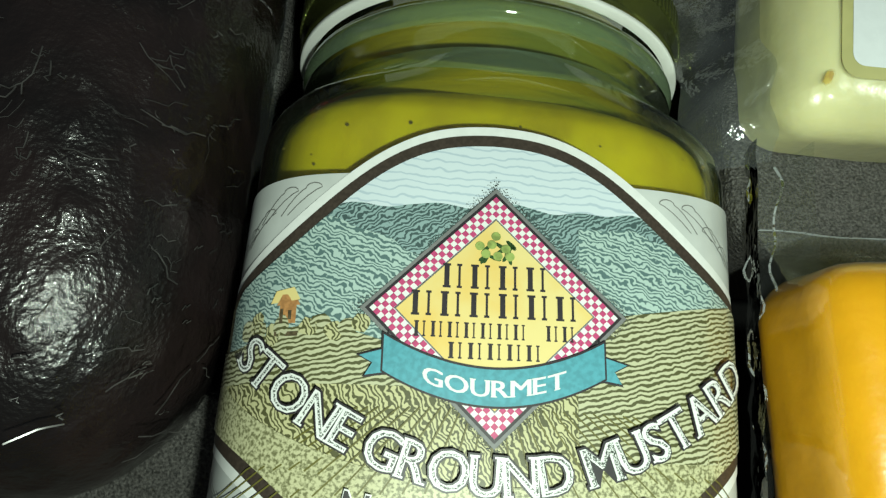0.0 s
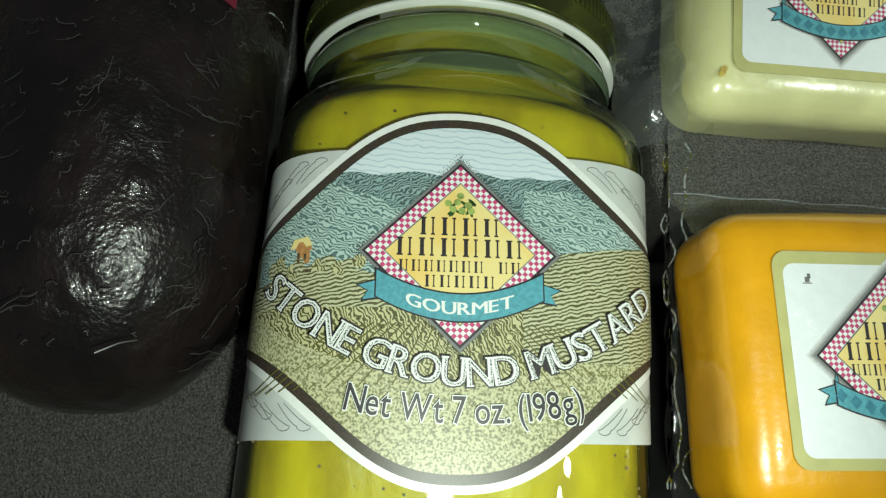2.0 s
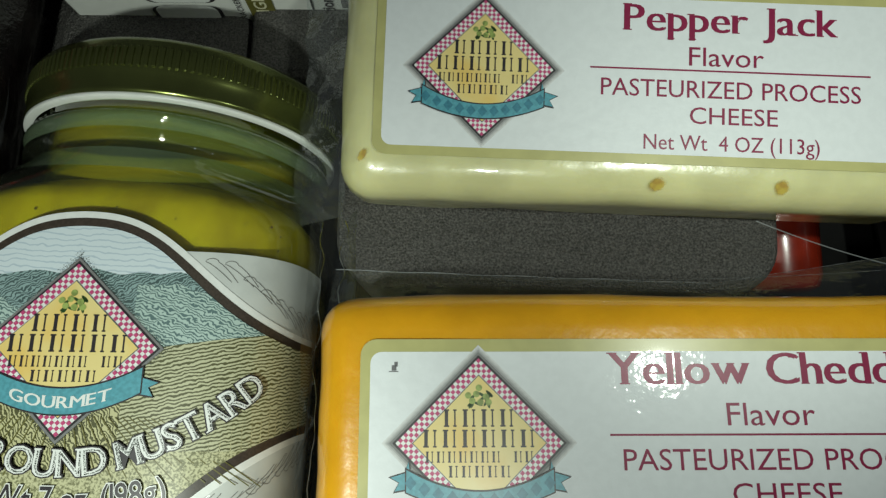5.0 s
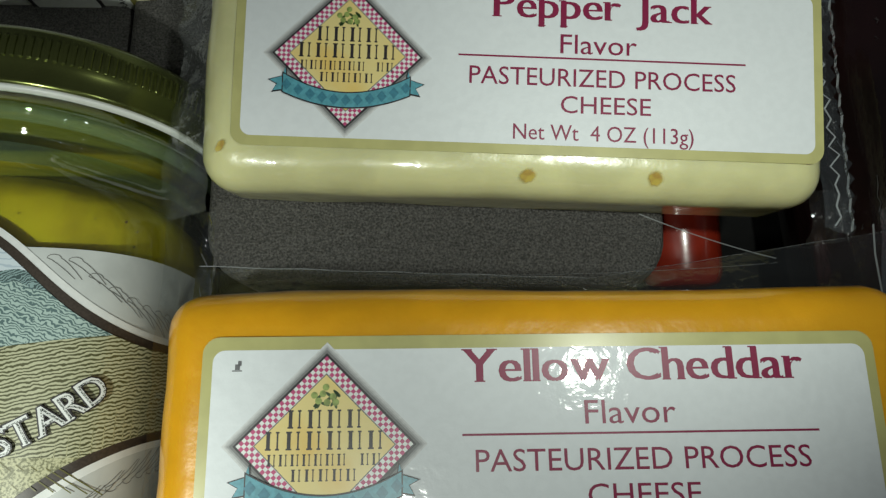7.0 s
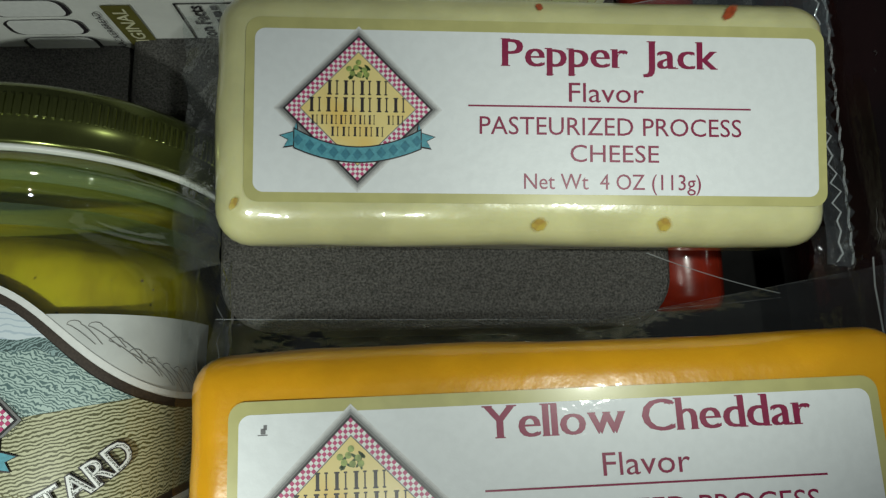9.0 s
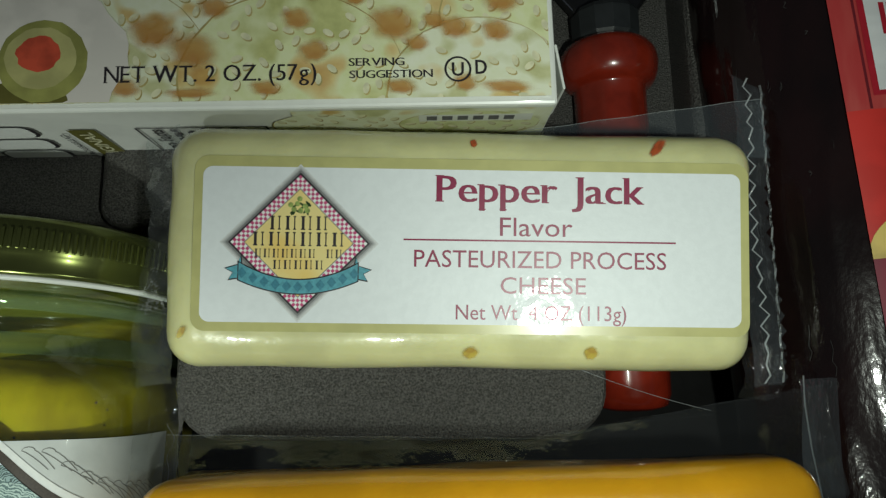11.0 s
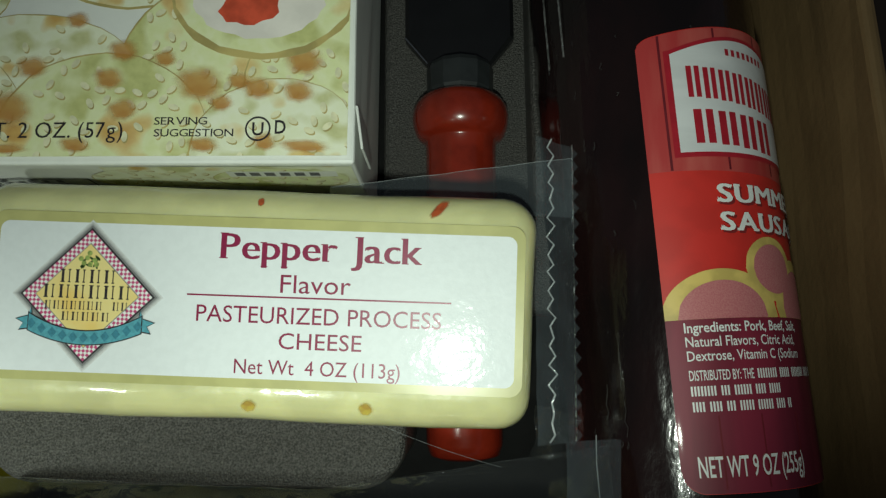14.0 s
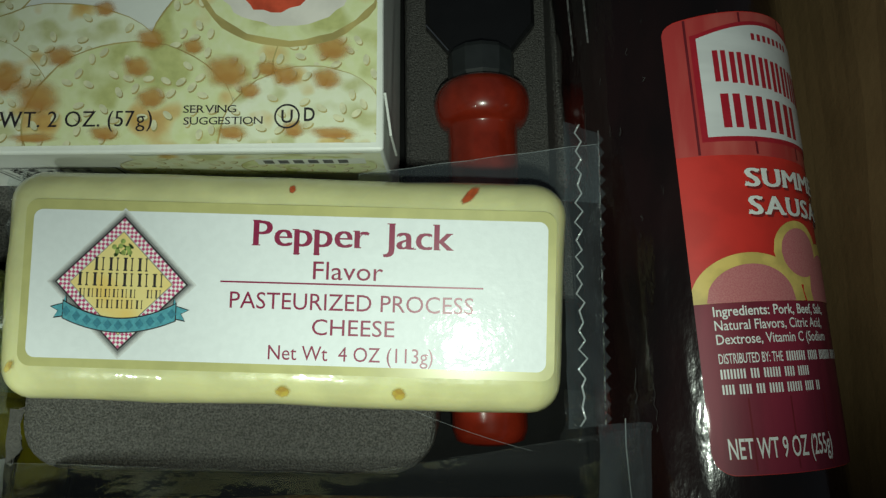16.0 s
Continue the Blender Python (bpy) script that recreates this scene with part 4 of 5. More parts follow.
ink("est_bar", merge([rect(1.0 + k * 0.16, 4.02, 1.09 + k * 0.16, 4.17) for k in range(8)]), on_beef, 0.034, M_SIGNRED, board)
ink("lower_label", strip(UL, UR, lambda u: label_foot(u) + 0.01, lambda u: -1.41, 150), on_beef, 0.008, M_SLABEL2, wrap, "deep crimson lower label")
for u in (-0.1, 0.72, 1.6, 2.5):
    ink("plank_gap", strip(u, u + 0.03, lambda q: -4.5, lambda q: -3.2, 2), on_beef, 0.012, M_PLANKLINE, wrap)
for lift, mat_, fat, dx in ((0.034, M_SILVER, 0.0, 0.05), (0.042, M_WHITEINK, 0.0, 0.0)):
    for word, end, y in (("SUMMER", 3.15, 0.86), ("SAUSAGE", 3.45, 0.29)):
        ink("title_text" if dx == 0 else "title_shadow", serif_line(word, 0.42 + dx, end + dx, y - dx, 0.37, 0.01, 0.045, 0.12, 0.16), on_beef, lift, mat_, wrap)
for cx, cy, rx, ry, kind in ((1.55, -0.45, 0.60, 0.55, 1), (0.30, -1.4, 0.98, 0.80, 1), (2.45, -1.2, 0.8, 0.85, 1)):
    span = lambda q, k: math.sqrt(max(0.0, 1 - ((q - cx) / (rx * k)) ** 2))
    ink("cracker_print", strip(max(UL, cx - rx * 1.22), cx + rx * 1.22, lambda q: max(-1.41, cy - ry * 1.18 * span(q, 1.22)), lambda q: max(-1.41, cy + ry * 1.18 * span(q, 1.22)), 30), on_beef, 0.012 + cx * 0.002, M_CREAM, wrap)
    ink("slice_print", strip(max(UL, cx - rx * 0.92), cx + rx * 0.92, lambda q: max(-1.41, cy - ry * 0.9 * span(q, 0.92)), lambda q: max(-1.41, cy + ry * 0.9 * span(q, 0.92)), 30), on_beef, 0.020 + cx * 0.002, M_MEAT, wrap)
for k, (body_, b) in enumerate((("Ingredients: Pork, Beef, Salt,", 2.05), ("Natural Flavors, Citric Acid,", 1.92), ("Dextrose, Vitamin C (Sodium", 2.0))):
    ink("ingredients_text", fitted(body_, -0.52, b, -1.66 - 0.265 * k, 0.185, 0.012 if k else 0.022), on_beef, 0.022, M_WHITEINK, wrap)
ink("ingredients_text", fitted("DISTRIBUTED BY: THE", -0.52, 0.68, -2.55, 0.185, 0.012), on_beef, 0.022, M_WHITEINK, wrap)
bars = []
rnd = random.Random(5)
for k, (start_u, wide) in enumerate(((0.76, 1.9), (-0.52, 1.75), (-0.52, 2.0))):
    u, letters = start_u, rnd.randint(4, 8)
    while u < start_u + wide:
        bars.append(rect(u, -2.55 - 0.285 * k, u + 0.034, -2.37 - 0.285 * k))
        letters -= 1
        u += 0.058
        if letters == 0:
            u, letters = u + 0.07, rnd.randint(3, 8)
ink("address_bar", merge(bars), on_beef, 0.022, M_WHITEINK, wrap)
for lift, mat_, fat in ((0.016, M_SILVER, 0.06), (0.024, M_WHITEINK, 0.015)):
    ink("weight_text", fitted("NET WT 9 OZ (255g)", -0.54, 1.62, -4.28, 0.36, fat), on_beef, lift, mat_, wrap)

LS = plan(-9.98, -1.22, 0.95, -2.0)
turkey, on_turkey = sausage("summer_sausage", LS, 15.4, 2.5, "dark glossy summer sausage with wine-red label and rounded end", M_CASING2, 20, 30, 560, 0.32)
wine = ink("sausage_label", strip(-3.2, 2.14, lambda u: -1.15 + 0.24 * (2.14 - u), lambda u: 6.0, 40), on_turkey, 0.0, M_SLABEL2, turkey, "wine-red paper label")
ink("inspection_ring", disc(1.44, -0.26, 0.66, 0.60, 32), on_turkey, 0.008, M_WHITEINK, wine)
seal = ink("inspection_seal", disc(1.44, -0.26, 0.62, 0.56, 32), on_turkey, 0.014, M_SLABEL, wine, "round red inspection mark")
for k, (body_, half, cap_) in enumerate((("DEPARTMENT OF", 0.50, 0.09), ("AGRICULTURE", 0.44, 0.09), ("EST. 2435", 0.40, 0.13))):
    ink("seal_text", fitted(body_, 1.44 - half, 1.44 + half, -0.22 - 0.19 * k, cap_, 0.01), on_turkey, 0.022, M_WHITEINK, seal)

# ---------------------------------------------------------------- cracker carton
CB = plan(6.52, 1.43, 2.62, 2.1)
BW, BH, BD = 13.4, 14.0, 4.4
crackers = thing("cracker_box", (0, 8, 2.62 - BD), "white cracker carton printed with toasted crackers", "cracker box")
v, f = rounded((BW, BH, BD), 0.06, 2, CB @ plan(-BW / 2, BH / 2, -BD / 2), cuts=4, wobble=0.03)
shell = emit("carton_shell", v, f, M_BOXWHITE, crackers)
on_top = lambda x, y, lift: tuple(CB @ Vector((x, y, lift + 0.035)))
on_side = lambda x, y, lift: tuple(CB @ Vector((x, -lift - 0.035, y)))
v, f = rounded((0.05, 0.9, 1.4), 0.015, 1, CB @ plan(0.09, 0.75, -0.75, 8))
emit("side_flap", v, f, M_BOXWHITE, crackers, label="loose white carton flap")
X0, X1, Y0, Y1 = -BW + 0.15, -0.12, 0.13, BH - 0.2


def clipped(shape, x0=X0, x1=X1, y0=Y0, y1=Y1):
    v, f = shape
    return [(min(max(x, x0), x1), min(max(y, y0), y1)) for x, y in v], f


art = ink("printed_front", rect(X0, Y0, X1, Y1), on_top, 0.0, M_BOXWHITE, crackers, "printed picture of crackers")


def printed_cracker(cx, cy, rx, ry, seed, lift, parent=None, where=None, lo=Y0, hi=Y1):
    rnd = random.Random(seed)
    where, parent = where or on_top, parent or art
    keep = lambda s: clipped(s, X0, X1, lo, hi)
    ink("cracker_crust", keep(disc(cx, cy, rx, ry, 40, 0, 0.02, seed)), where, lift, M_CRUST, parent)
    ink("cracker_face", keep(disc(cx + 0.01, cy + 0.02, rx * 0.985, ry * 0.975, 40, 0, 0.03, seed)), where, lift + 0.001, M_CRACKER if seed % 2 else M_CRACKER2, parent)
    seeds_, holes, taken = [], [], []
    for _ in range(100):
        a, q = rnd.uniform(0, 6.28), math.sqrt(rnd.uniform(0.02, 0.86))
        x, y = cx + rx * q * math.cos(a), cy + ry * q * math.sin(a)
        if any((x - p) ** 2 + (y - q_) ** 2 < 0.045 for p, q_ in taken):
            continue
        taken.append((x, y))
        t = rnd.uniform(0, 3)
        seeds_.append(keep(disc(x, y, 0.112, 0.062, 10, t)))
        holes.append(keep(disc(x + 0.018, y - 0.026, 0.116, 0.066, 10, t)))
    ink("seed_shade", merge(holes), where, lift + 0.002, M_CRUST, parent)
    ink("sesame", merge(seeds_), where, lift + 0.003, M_SESAME, parent)


lift = 0.006
for k, (cx, cy, rx, ry) in enumerate(((-11.6, 2.6, 1.6, 1.2), (-9.0, 3.6, 2.0, 1.2), (-1.4, 5.0, 1.7, 1.3), (-4.6, 4.6, 1.9, 1.4), (-12.0, 0.9, 1.6, 1.0), (-10.4, 0.2, 1.5, 0.9),
                                      (-2.6, 2.1, 2.05, 1.75), (-6.45, 1.45, 2.3, 1.66), (-0.5, 1.6, 1.7, 1.5), (-8.2, 0.9, 1.7, 1.5), (-4.95, 0.55, 2.1, 1.72), (-1.45, 0.15, 1.75, 1.56))):
    printed_cracker(cx, cy, rx, ry, k + 3, lift)
    lift += 0.004
spot_mesh = soft_disc("toast_spot", M_TOASTSOFT)
rnd = random.Random(31)
TOASTED = ((-3.76, 2.13), (-3.05, 1.60), (-2.28, 1.65), (-1.02, 2.66), (-4.85, 1.72), (-5.57, 2.96), (-5.41, 0.36), (-6.79, 0.28), (-4.53, 1.07), (-1.72, 0.40), (-0.95, 0.32), (-2.92, 0.35), (-1.0, 2.06), (-4.60, 2.30), (-6.39, 1.96), (-2.60, 1.20), (-1.1, 1.43), (-1.9, 1.50), (-6.76, 1.1), (-7.5, 1.5), (-8.0, 0.4))
for k, (x, y) in enumerate(TOASTED):
    wide = rnd.choice((0.30, 0.40, 0.50, 0.62))
    tall = min(wide * 0.85, y - 0.13)
    m = CB @ plan(x, y, lift + 0.035 + 0.0004 * k, rnd.uniform(-8, 8))
    m.translation = (m.translation - BASE[art.name]) * CM
    spot = new("toast_spot", spot_mesh)
    spot.parent = art
    spot.matrix_basis = m @ Matrix.Diagonal((wide * 1.1 * CM, tall * CM, 1, 1))
lift += 0.012
ink("spread_plate", clipped(disc(-1.85, 3.60, 1.9, 1.52, 40, 0, 0.03, 2)), on_top, lift, M_CRUST, art)
ink("spread_cracker", clipped(disc(-1.85, 3.66, 1.84, 1.42, 40, 0, 0.03, 5)), on_top, lift + 0.001, M_CRACKER, art)
ink("spread_cream", clipped(disc(-1.95, 3.40, 1.32, 0.86, 36, 0, 0.08, 3)), on_top, lift + 0.002, M_CREAMCHEESE, art)
ink("spread_pimento", clipped(disc(-2.12, 3.25, 0.62, 0.42, 20, 0.2, 0.2, 1)), on_top, lift + 0.004, M_PIMENTO, art)
ink("cream_spread", clipped(disc(-9.7, 1.0, 1.75, 1.55, 40, 0, 0.10, 12)), on_top, lift, M_CREAMCHEESE, art)
ink("parsley_print", merge([clipped(disc(-10.75 + 0.16 * math.sin(k * 2.1), 1.35 + 0.07 * k, 0.16, 0.10, 8, k, 0.4, k)) for k in range(8)]), on_top, lift + 0.002, M_LEAF, art)
ink("olive_under", clipped(disc(-9.9, 0.25, 0.9, 0.28, 24, 0, 0.1, 4)), on_top, lift + 0.002, M_BADGE, art)
lift += 0.004
for x, y in ((-9.50, 0.94),):
    ink("olive_ring", disc(x, y, 0.82, 0.80, 32, 0, 0.03, 8), on_top, lift, M_OLIVE, art)
    ink("olive_flesh", disc(x - 0.04, y + 0.06, 0.66, 0.6, 28, 0, 0.05, 9), on_top, lift + 0.002, M_OLIVE2, art)
    ink("olive_pimento", disc(x - 0.08, y + 0.14, 0.4, 0.35, 24, 0, 0.14, 10), on_top, lift + 0.004, M_PIMENTO, art)
TL = lift + 0.008
ink("weight_text", serif_line("NET WT. 2 OZ. (57g)", -8.36, -4.47, 0.49, 0.32, -0.012, 0.016, 0.035), on_top, TL, M_INK, art)
ink("serving_text", serif_line("SERVING", -3.87, -2.84, 0.75, 0.15, -0.006, 0.012, 0.04), on_top, TL, M_INK, art)
ink("serving_text", serif_line("SUGGESTION", -3.86, -2.32, 0.51, 0.15, -0.006, 0.012, 0.04), on_top, TL, M_INK, art)
ringv = [(-1.85 + r * math.cos(2 * math.pi * k / 28), 0.66 + r * math.sin(2 * math.pi * k / 28)) for k in range(28) for r in (0.215, 0.25)]
ink("mark_ring", (ringv, [[2 * k, 2 * k + 1, (2 * k + 3) % 56, (2 * k + 2) % 56] for k in range(28)]), on_top, TL, M_INK, art)
ink("mark_text", fitted("U", -1.96, -1.74, 0.53, 0.26, 0.015), on_top, TL, M_INK, art)
ink("mark_text", fitted("D", -1.52, -1.31, 0.56, 0.27, 0.02), on_top, TL, M_INK, art)
# the end face that looks towards the cheese
side = ink("printed_end", rect(-5.0, -1.5, -0.06, -0.10), on_side, 0.0, M_CRACKER2, crackers)
for k, cx in enumerate((-4.1, -1.6)):
    printed_cracker(cx, -0.95, 1.4, 0.75, 20 + k, 0.004 + 0.004 * k, side, on_side, -1.5, -0.12)
ink("code_panel", rect(-2.6, -0.75, -0.4, -0.38), on_side, 0.016, M_BOXWHITE, side)
ink("code_bar", merge([rect(-2.45 + 0.3 * k, -0.68, -2.25 + 0.3 * k, -0.45) for k in range(6)]), on_side, 0.02, M_GREYINK, side)
ink("facts_frame", merge([rect(-8.2, -3.4, -8.16, -0.9), rect(-8.2, -0.94, -5.6, -0.9), rect(-8.2, -3.4, -5.6, -3.36), rect(-5.64, -3.4, -5.6, -0.9)]), on_side, 0.004, M_INK, crackers)
turn90 = lambda s, x, y: ([(x - p[1], y + p[0]) for p in s[0]], s[1])
ink("facts_text", turn90(fitted("Nutrition Facts", 0, 2.3, 0, 0.27, 0.03), -7.72, -3.3), on_side, 0.004, M_INK, crackers)
small = []
for k in range(5):
    y = -3.3
    while y < -1.1:
        w = rnd.uniform(0.15, 0.45)
        small.append(rect(-7.55 + 0.3 * k, y, -7.42 + 0.3 * k, min(y + w, -1.0)))
        y += w + 0.07
ink("facts_bar", merge(small), on_side, 0.004, M_GREYINK, crackers)
badge = ink("flavour_badge", rect(-9.55, -3.2, -9.0, -0.95), on_side, 0.004, M_BADGE, crackers, "dark olive flavour badge")
ink("badge_text", turn90(fitted("ORIGINAL", 0, 2.0, 0, 0.26, 0.02), -9.15, -3.08), on_side, 0.01, M_SESAME, badge)
ink("badge_text", turn90(fitted("CRACKERBREAD", 0, 1.7, 0, 0.13, 0.01), -9.68, -2.9), on_side, 0.01, M_INK, badge)
brand = []
for k in range(5):
    brand.append(round_rect(-11.6, -3.6 + 0.75 * k, -10.2, -3.0 + 0.75 * k, 0.2))
ink("brand_shape_edge", merge([([(x + (x + 10.9) * 0.06, y) for x, y in s[0]], s[1]) for s in brand[:4]]), on_side, 0.004, M_INK, crackers)
ink("brand_shape", merge([([(x * 1.0 + (-10.9 - x) * 0.06, y + 0.02) for x, y in s[0]], s[1]) for s in brand[:4]]), on_side, 0.01, M_WHITEINK, crackers)

# ---------------------------------------------------------------- spreader
SP = plan(8.55, 3.9, -1.45, 2.6)
spreader = thing("cheese_spreader", (8.55, 3.8, -2.5), "cheese spreader with turned red lacquered handle and black blade", "spreader")
prof = [(0.0, -8.35), (0.5, -8.34), (0.74, -8.25), (0.82, -8.0), (0.86, -6.0), (0.82, -2.5), (0.80, -1.0), (0.81, -0.66), (0.84, -0.60), (0.90, -0.57), (1.0, -0.48), (1.08, -0.28), (1.12, -0.02), (1.10, 0.22), (1.0, 0.42), (0.86, 0.53), (0.7, 0.58), (0.0, 0.58)]
v, f = turned([(r * 1.09, h) for r, h in prof], 48, SP)
emit("handle", v, f, M_RED, spreader, True, "red lacquered turned handle")
v, f = turned([(0.0, 0.6), (0.78, 0.62), (0.84, 0.7), (0.86, 1.3), (0.80, 1.42), (0.0, 1.44)], 12, SP)
emit("ferrule", v, f, M_FERRULE, spreader, False, "black faceted ferrule")
outline = [(-0.8, 1.4), (0.8, 1.4), (1.4, 2.15), (1.42, 6.5), (0.9, 7.6), (0.0, 7.9), (-0.9, 7.6), (-1.42, 6.5), (-1.4, 2.15)]
n = len(outline)
v = [tuple(SP @ Vector((x, y, z))) for z in (-0.12, 0.12) for x, y in outline] + [tuple(SP @ Vector((x * 0.93, 1.4 + (y - 1.4) * 0.97 + 0.06, 0.2))) for x, y in outline]
f = [list(range(n))[::-1], list(range(2 * n, 3 * n))] + [[a * n + k, a * n + (k + 1) % n, (a + 1) * n + (k + 1) % n, (a + 1) * n + k] for a in (0, 1) for k in range(n)]
emit("blade", v, f, M_BLADE, spreader, False, "black spreading blade")


# the bevel's highlight is laid on as a pale strip, left side only
for sx in (-1,):
    pts = [(sx * 0.83, 1.44), (sx * 1.4, 2.15)]
    sv, sf = stroke(pts, 0.035)
    emit("blade_edge_glint", [tuple(SP @ Vector((x, y, 0.215))) for x, y in sv], sf, M_BEVELGLINT, spreader, False, "pale strip for the highlight on the bevelled edge")


# ---------------------------------------------------------------- clear wrapping film
def sheet(nx, ny, place, amount, freq, seed):
    """place(a, b) for a, b from 0 to 1; crumpled by noise."""
    v, f = [], []
    for i in range(nx + 1):
        for j in range(ny + 1):
            p = Vector(place(i / nx, j / ny))
            q = p * freq + Vector((seed, seed * 2, 0))
            v.append(tuple(p + Vector((noise.noise(q) * 0.4, noise.noise(q + Vector((9, 0, 0))) * 0.4, noise.noise(q + Vector((0, 9, 0))))) * amount))
    for i in range(nx):
        for j in range(ny):
            a = i * (ny + 1) + j
            f.append((a, a + ny + 1, a + ny + 2, a + 1))
    return v, f


def seam(points, width):
    """A narrow standing edge of film along the points."""
    v, f = [], []
    for i, p in enumerate(points):
        v += [tuple(p), (p[0] + width * 0.6, p[1] + width * 0.3, p[2] + width)]
        if i:
            f.append((2 * i - 2, 2 * i, 2 * i + 1, 2 * i - 1))
    return v, f


def zigzag(points, width):
    """A flat folded strip of film along the points."""
    v = [(p[0] + dx, p[1], p[2] + (0.04 if i % 2 else 0.0)) for i, p in enumerate(points) for dx in (-width / 2, width / 2)]
    return v, [(2 * i, 2 * i + 1, 2 * i + 3, 2 * i + 2) for i in range(len(points) - 1)]


def lerp(a, b, t):
    return a + (b - a) * t


wrapper = thing("cheese_wrapper", (10.7, -1, 1.2), "clear crimped plastic wrapper end of the pepper jack bar", "wrapper")
v, f = sheet(10, 40, lambda a, b: (lerp(10.2, 11.08, a) - 0.12 * b, lerp(-3.75, 2.3, b), 2.0 - 0.6 * a + 0.1 * math.sin(9 * b)), 0.10, 1.6, 1)
for k in range(41):
    x, y, z = v[10 * 41 + k]
    v[10 * 41 + k] = (x + (0.07 if k % 2 else -0.05), y, z)
emit("film_end", v, f, M_FILM2, wrapper, True)
pts = []
for k in range(34):
    b = k / 33
    q = Vector((k * 0.9, 4.0, 1.0))
    pts.append((10.50 + (0.05 if k % 2 else -0.05) + 0.10 * noise.noise(q) - 0.12 * b, lerp(-3.7, 2.25, b) + 0.06 * noise.noise(q * 1.7), 1.95 + 0.08 * math.sin(9 * b)))
emit("crimp", *zigzag(pts, 0.035), M_FILMEDGE, wrapper)
emit("crimp", *seam([(11.0 - 0.12 * k / 30, lerp(-3.7, 2.3, k / 30), 1.5 + 0.06 * (k % 2)) for k in range(31)], 0.04), M_FILMEDGE, wrapper)
v, f = sheet(24, 10, lambda a, b: (lerp(5.9, 10.9, a), lerp(0.7, 1.22 + 0.80 * a, b), 1.75 - 0.25 * b), 0.07, 1.2, 4)
emit("film_top", v, f, M_FILM2, wrapper, True)
emit("crimp", *seam([(lerp(5.9, 10.9, k / 24), 1.22 + 0.80 * k / 24, 1.5 + 0.03 * math.sin(k)) for k in range(25)], 0.035), M_FILMEDGE, wrapper)

wrapper = thing("cheese_wrapper", (9.5, -4.4, 1.2), "clear crumpled plastic wrapper along the cheddar bar", "wrapper")
v, f = sheet(36, 10, lambda a, b: (lerp(-0.6, 11.6, a), lerp(-5.6, -4.75 + 1.15 * max(0, a - 0.55) * 2, b), 2.5 - 0.7 * b), 0.08, 1.3, 7)
emit("film_side", v, f, M_FILM, wrapper, True)
emit("crimp", *seam([(lerp(-0.6, 11.6, k / 40), -4.75 + 1.15 * max(0, k / 40 - 0.55) * 2, 1.8 + 0.06 * math.sin(k * 1.3)) for k in range(41)], 0.04), M_FILMEDGE, wrapper)
for pts in ([(7.1 + 0.247 * k, -3.5 - 0.095 * k + 0.0021 * k * k, 1.5) for k in range(11)], [(2.0 + 0.4 * k, -4.75 + 0.0012 * k * k, 1.5) for k in range(20)] + [(9.9, -4.22, 1.5), (10.5, -4.0, 1.5), (11.0, -3.75, 1.5), (11.38, -3.56, 1.55)], [(11.38, -3.56, 1.55), (11.40, -4.1, 1.5), (11.48, -4.94, 1.5), (11.6, -6.0, 1.6)]):
    emit("film_fold", *seam(pts, 0.028), M_FILMEDGE, wrapper)
v, f = sheet(10, 24, lambda a, b: (lerp(10.6, 11.75, a), lerp(-9.9, -3.6, b), 2.9 - 0.8 * a), 0.12, 1.5, 11)
emit("film_end", v, f, M_FILM2, wrapper, True)
v, f = sheet(10, 30, lambda a, b: (lerp(-0.95, -0.15, a), lerp(-9.8, -3.7, b), 2.5 - 1.0 * math.sin(math.pi * a)), 0.14, 2.6, 13)
emit("film_end", v, f, M_FILM, wrapper, True)
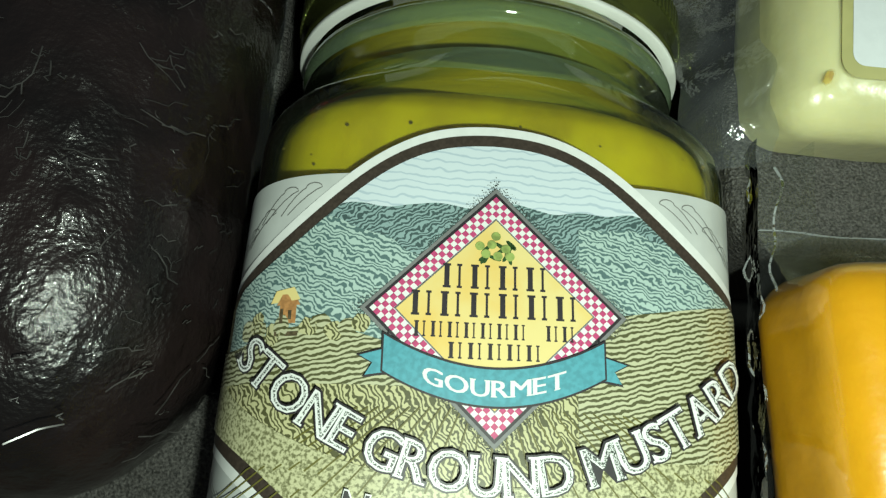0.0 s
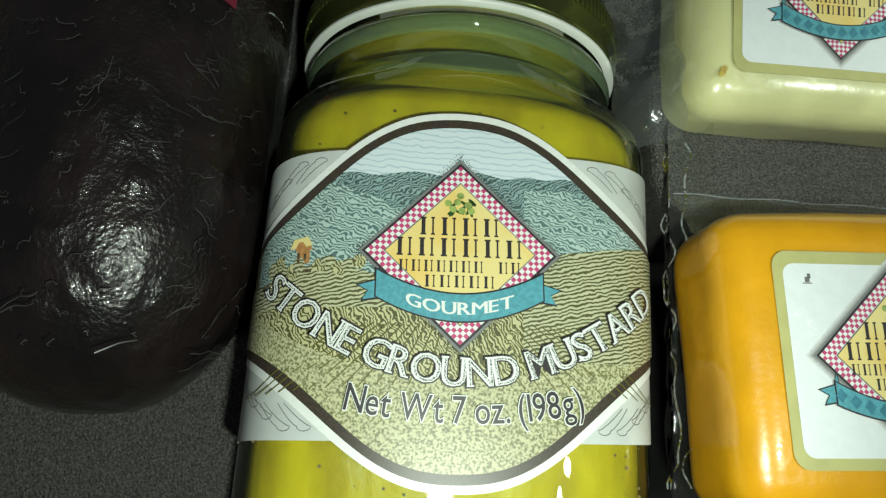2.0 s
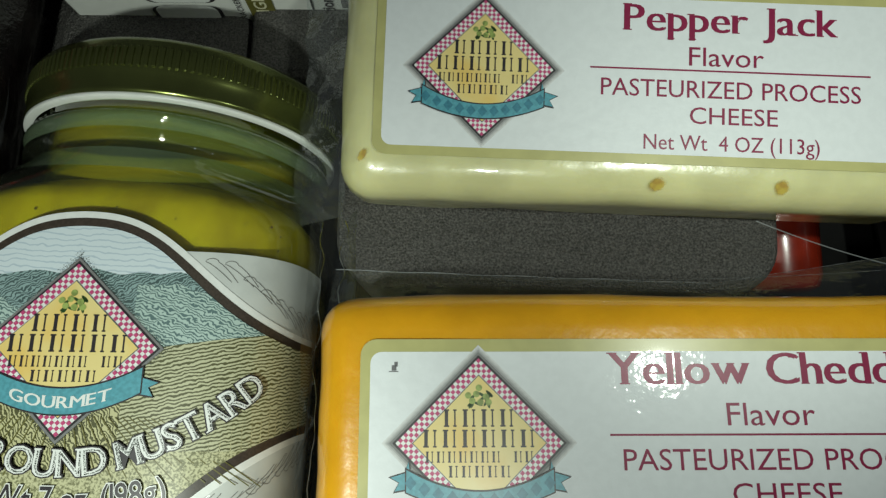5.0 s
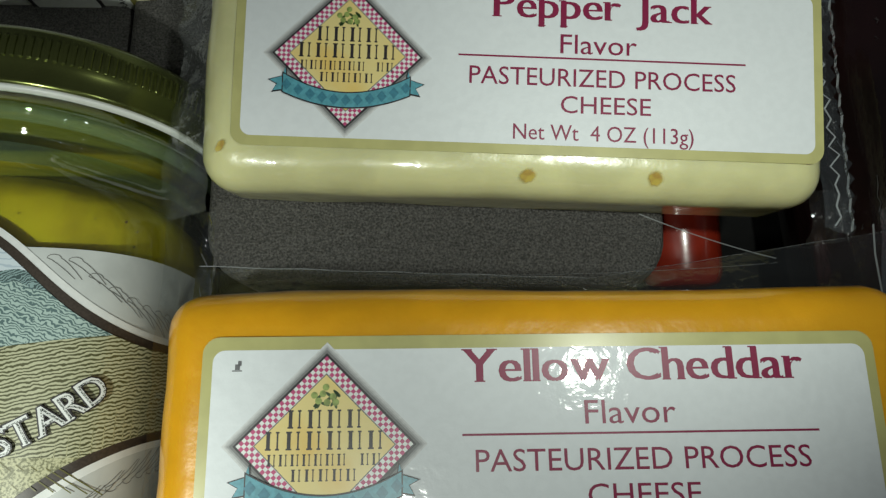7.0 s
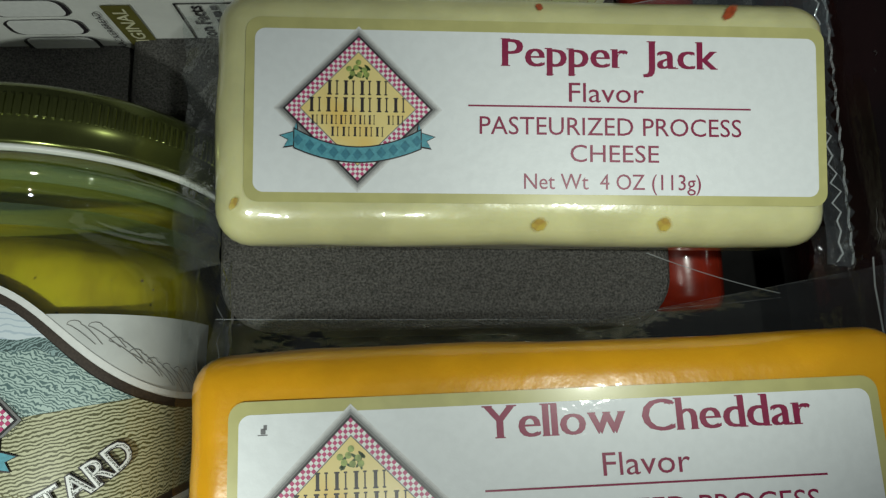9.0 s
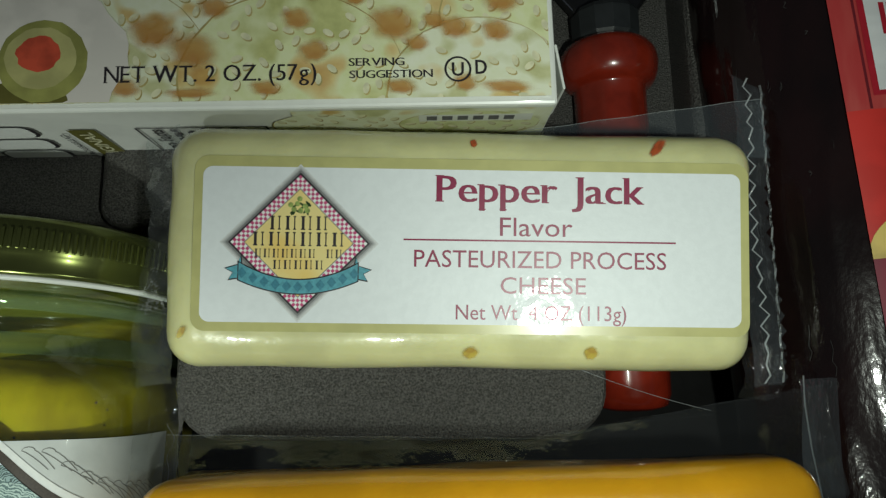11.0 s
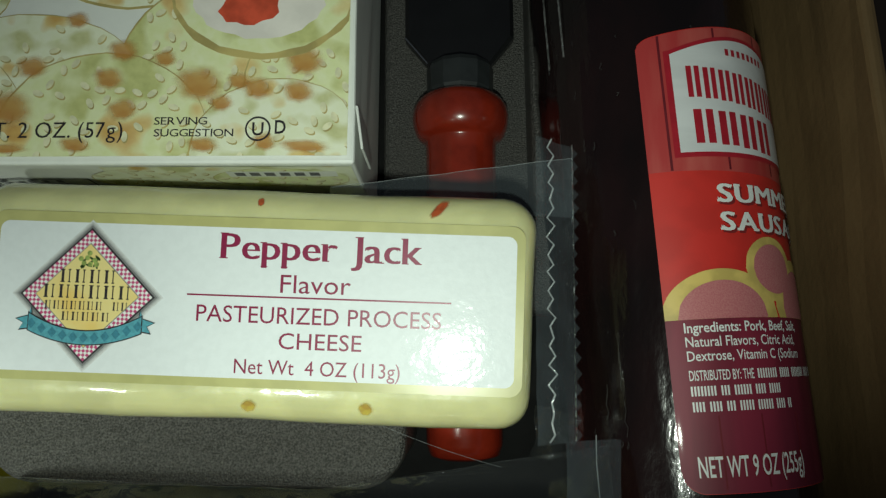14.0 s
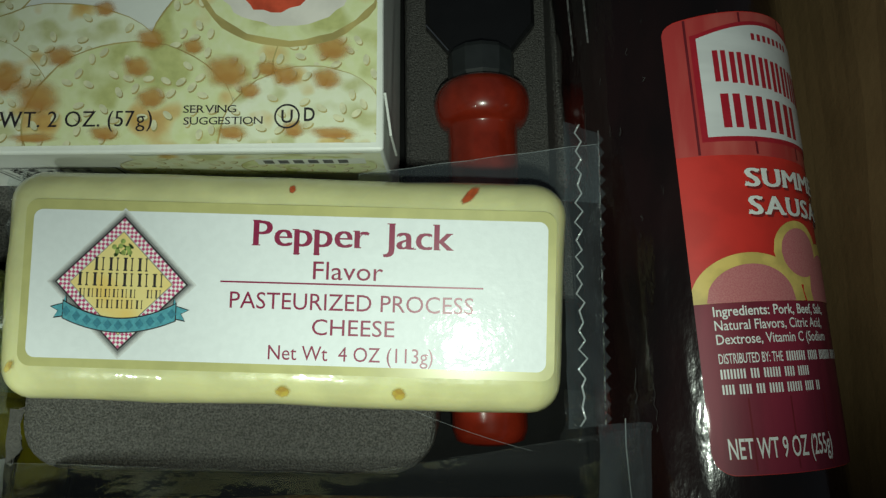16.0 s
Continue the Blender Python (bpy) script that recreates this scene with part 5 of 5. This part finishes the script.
for s_ in (0.05, 0.4):
    pts = []
    for k in range(60):
        q = Vector((k * 0.22, s_ * 9, 2.0))
        pts.append((-0.85 + s_ + 0.16 * noise.noise(q), lerp(-9.6, -3.9, k / 59), 2.1 - 0.4 * s_ + 0.35 * noise.noise(q + Vector((0, 5, 0)))))
    emit("crimp", *seam(pts, 0.03), M_FILMEDGE, wrapper)

emit("crimp", *seam([(10.72 - 0.045 * k, 2.4 + 0.5 * k, 0.4 + 0.03 * math.sin(k * 1.7)) for k in range(16)], 0.05), M_FILMEDGE, wrapper)
emit("crimp", *seam([(11.0 - 0.05 * k, 2.4 + 0.5 * k, 0.9) for k in range(16)], 0.05), M_FILMEDGE, wrapper)
for k, (x0, x1, y0, y1, z) in enumerate(((10.2, 10.95, -4.0, -3.1, 1.7), (10.9, 11.6, -6.4, -5.0, 2.3))):
    v, f = sheet(12, 14, lambda a, b: (lerp(x0, x1, a), lerp(y0, y1, b), z + 0.25 * math.sin(3 * a)), 0.3, 2.4, 30 + k)
    emit("film_fold", v, f, M_FILM, wrapper)
v, f = sheet(14, 40, lambda a, b: (lerp(-1.55, -0.5, a), lerp(-3.9, 1.0, b), 1.2 + 0.9 * a + 0.15 * math.sin(7 * b)), 0.28, 1.7, 41)
emit("film_end", v, f, M_FILM3, bpy.data.objects["cheese_wrapper"], True)
wrapper = thing("sausage_wrapper", (-7.9, -4, 1.0), "clear wrinkled plastic wrap between the sausage and the jar", "wrapper")
v, f = sheet(16, 50, lambda a, b: (lerp(-8.25, -7.45, a) - 0.5 * (1 - b) ** 3 * (1 - a), lerp(-6.4 + 0.6 * a, 3.5, b), 2.55 - 1.5 * a + 0.15 * math.sin(6 * a)), 0.2, 1.1, 17)
emit("film_side", v, f, M_FILM, wrapper, True)
for k, (x, y, r) in enumerate(((-7.85, -2.6, 0.5), (-7.75, -1.2, 0.45))):
    emit("film_fold", *seam([(x + r * math.cos(a * 0.14), y + r * math.sin(a * 0.14), 2.0 + 0.05 * math.sin(a)) for a in range(2, 24)], 0.03), M_FILMEDGE, wrapper)
for ob in scene.objects:
    if ob.type == "MESH" and ob.data.materials and ob.data.materials[0] in (M_FILM, M_FILM2, M_FILM3, M_FILMEDGE, M_GLASS):
        ob.visible_shadow = False
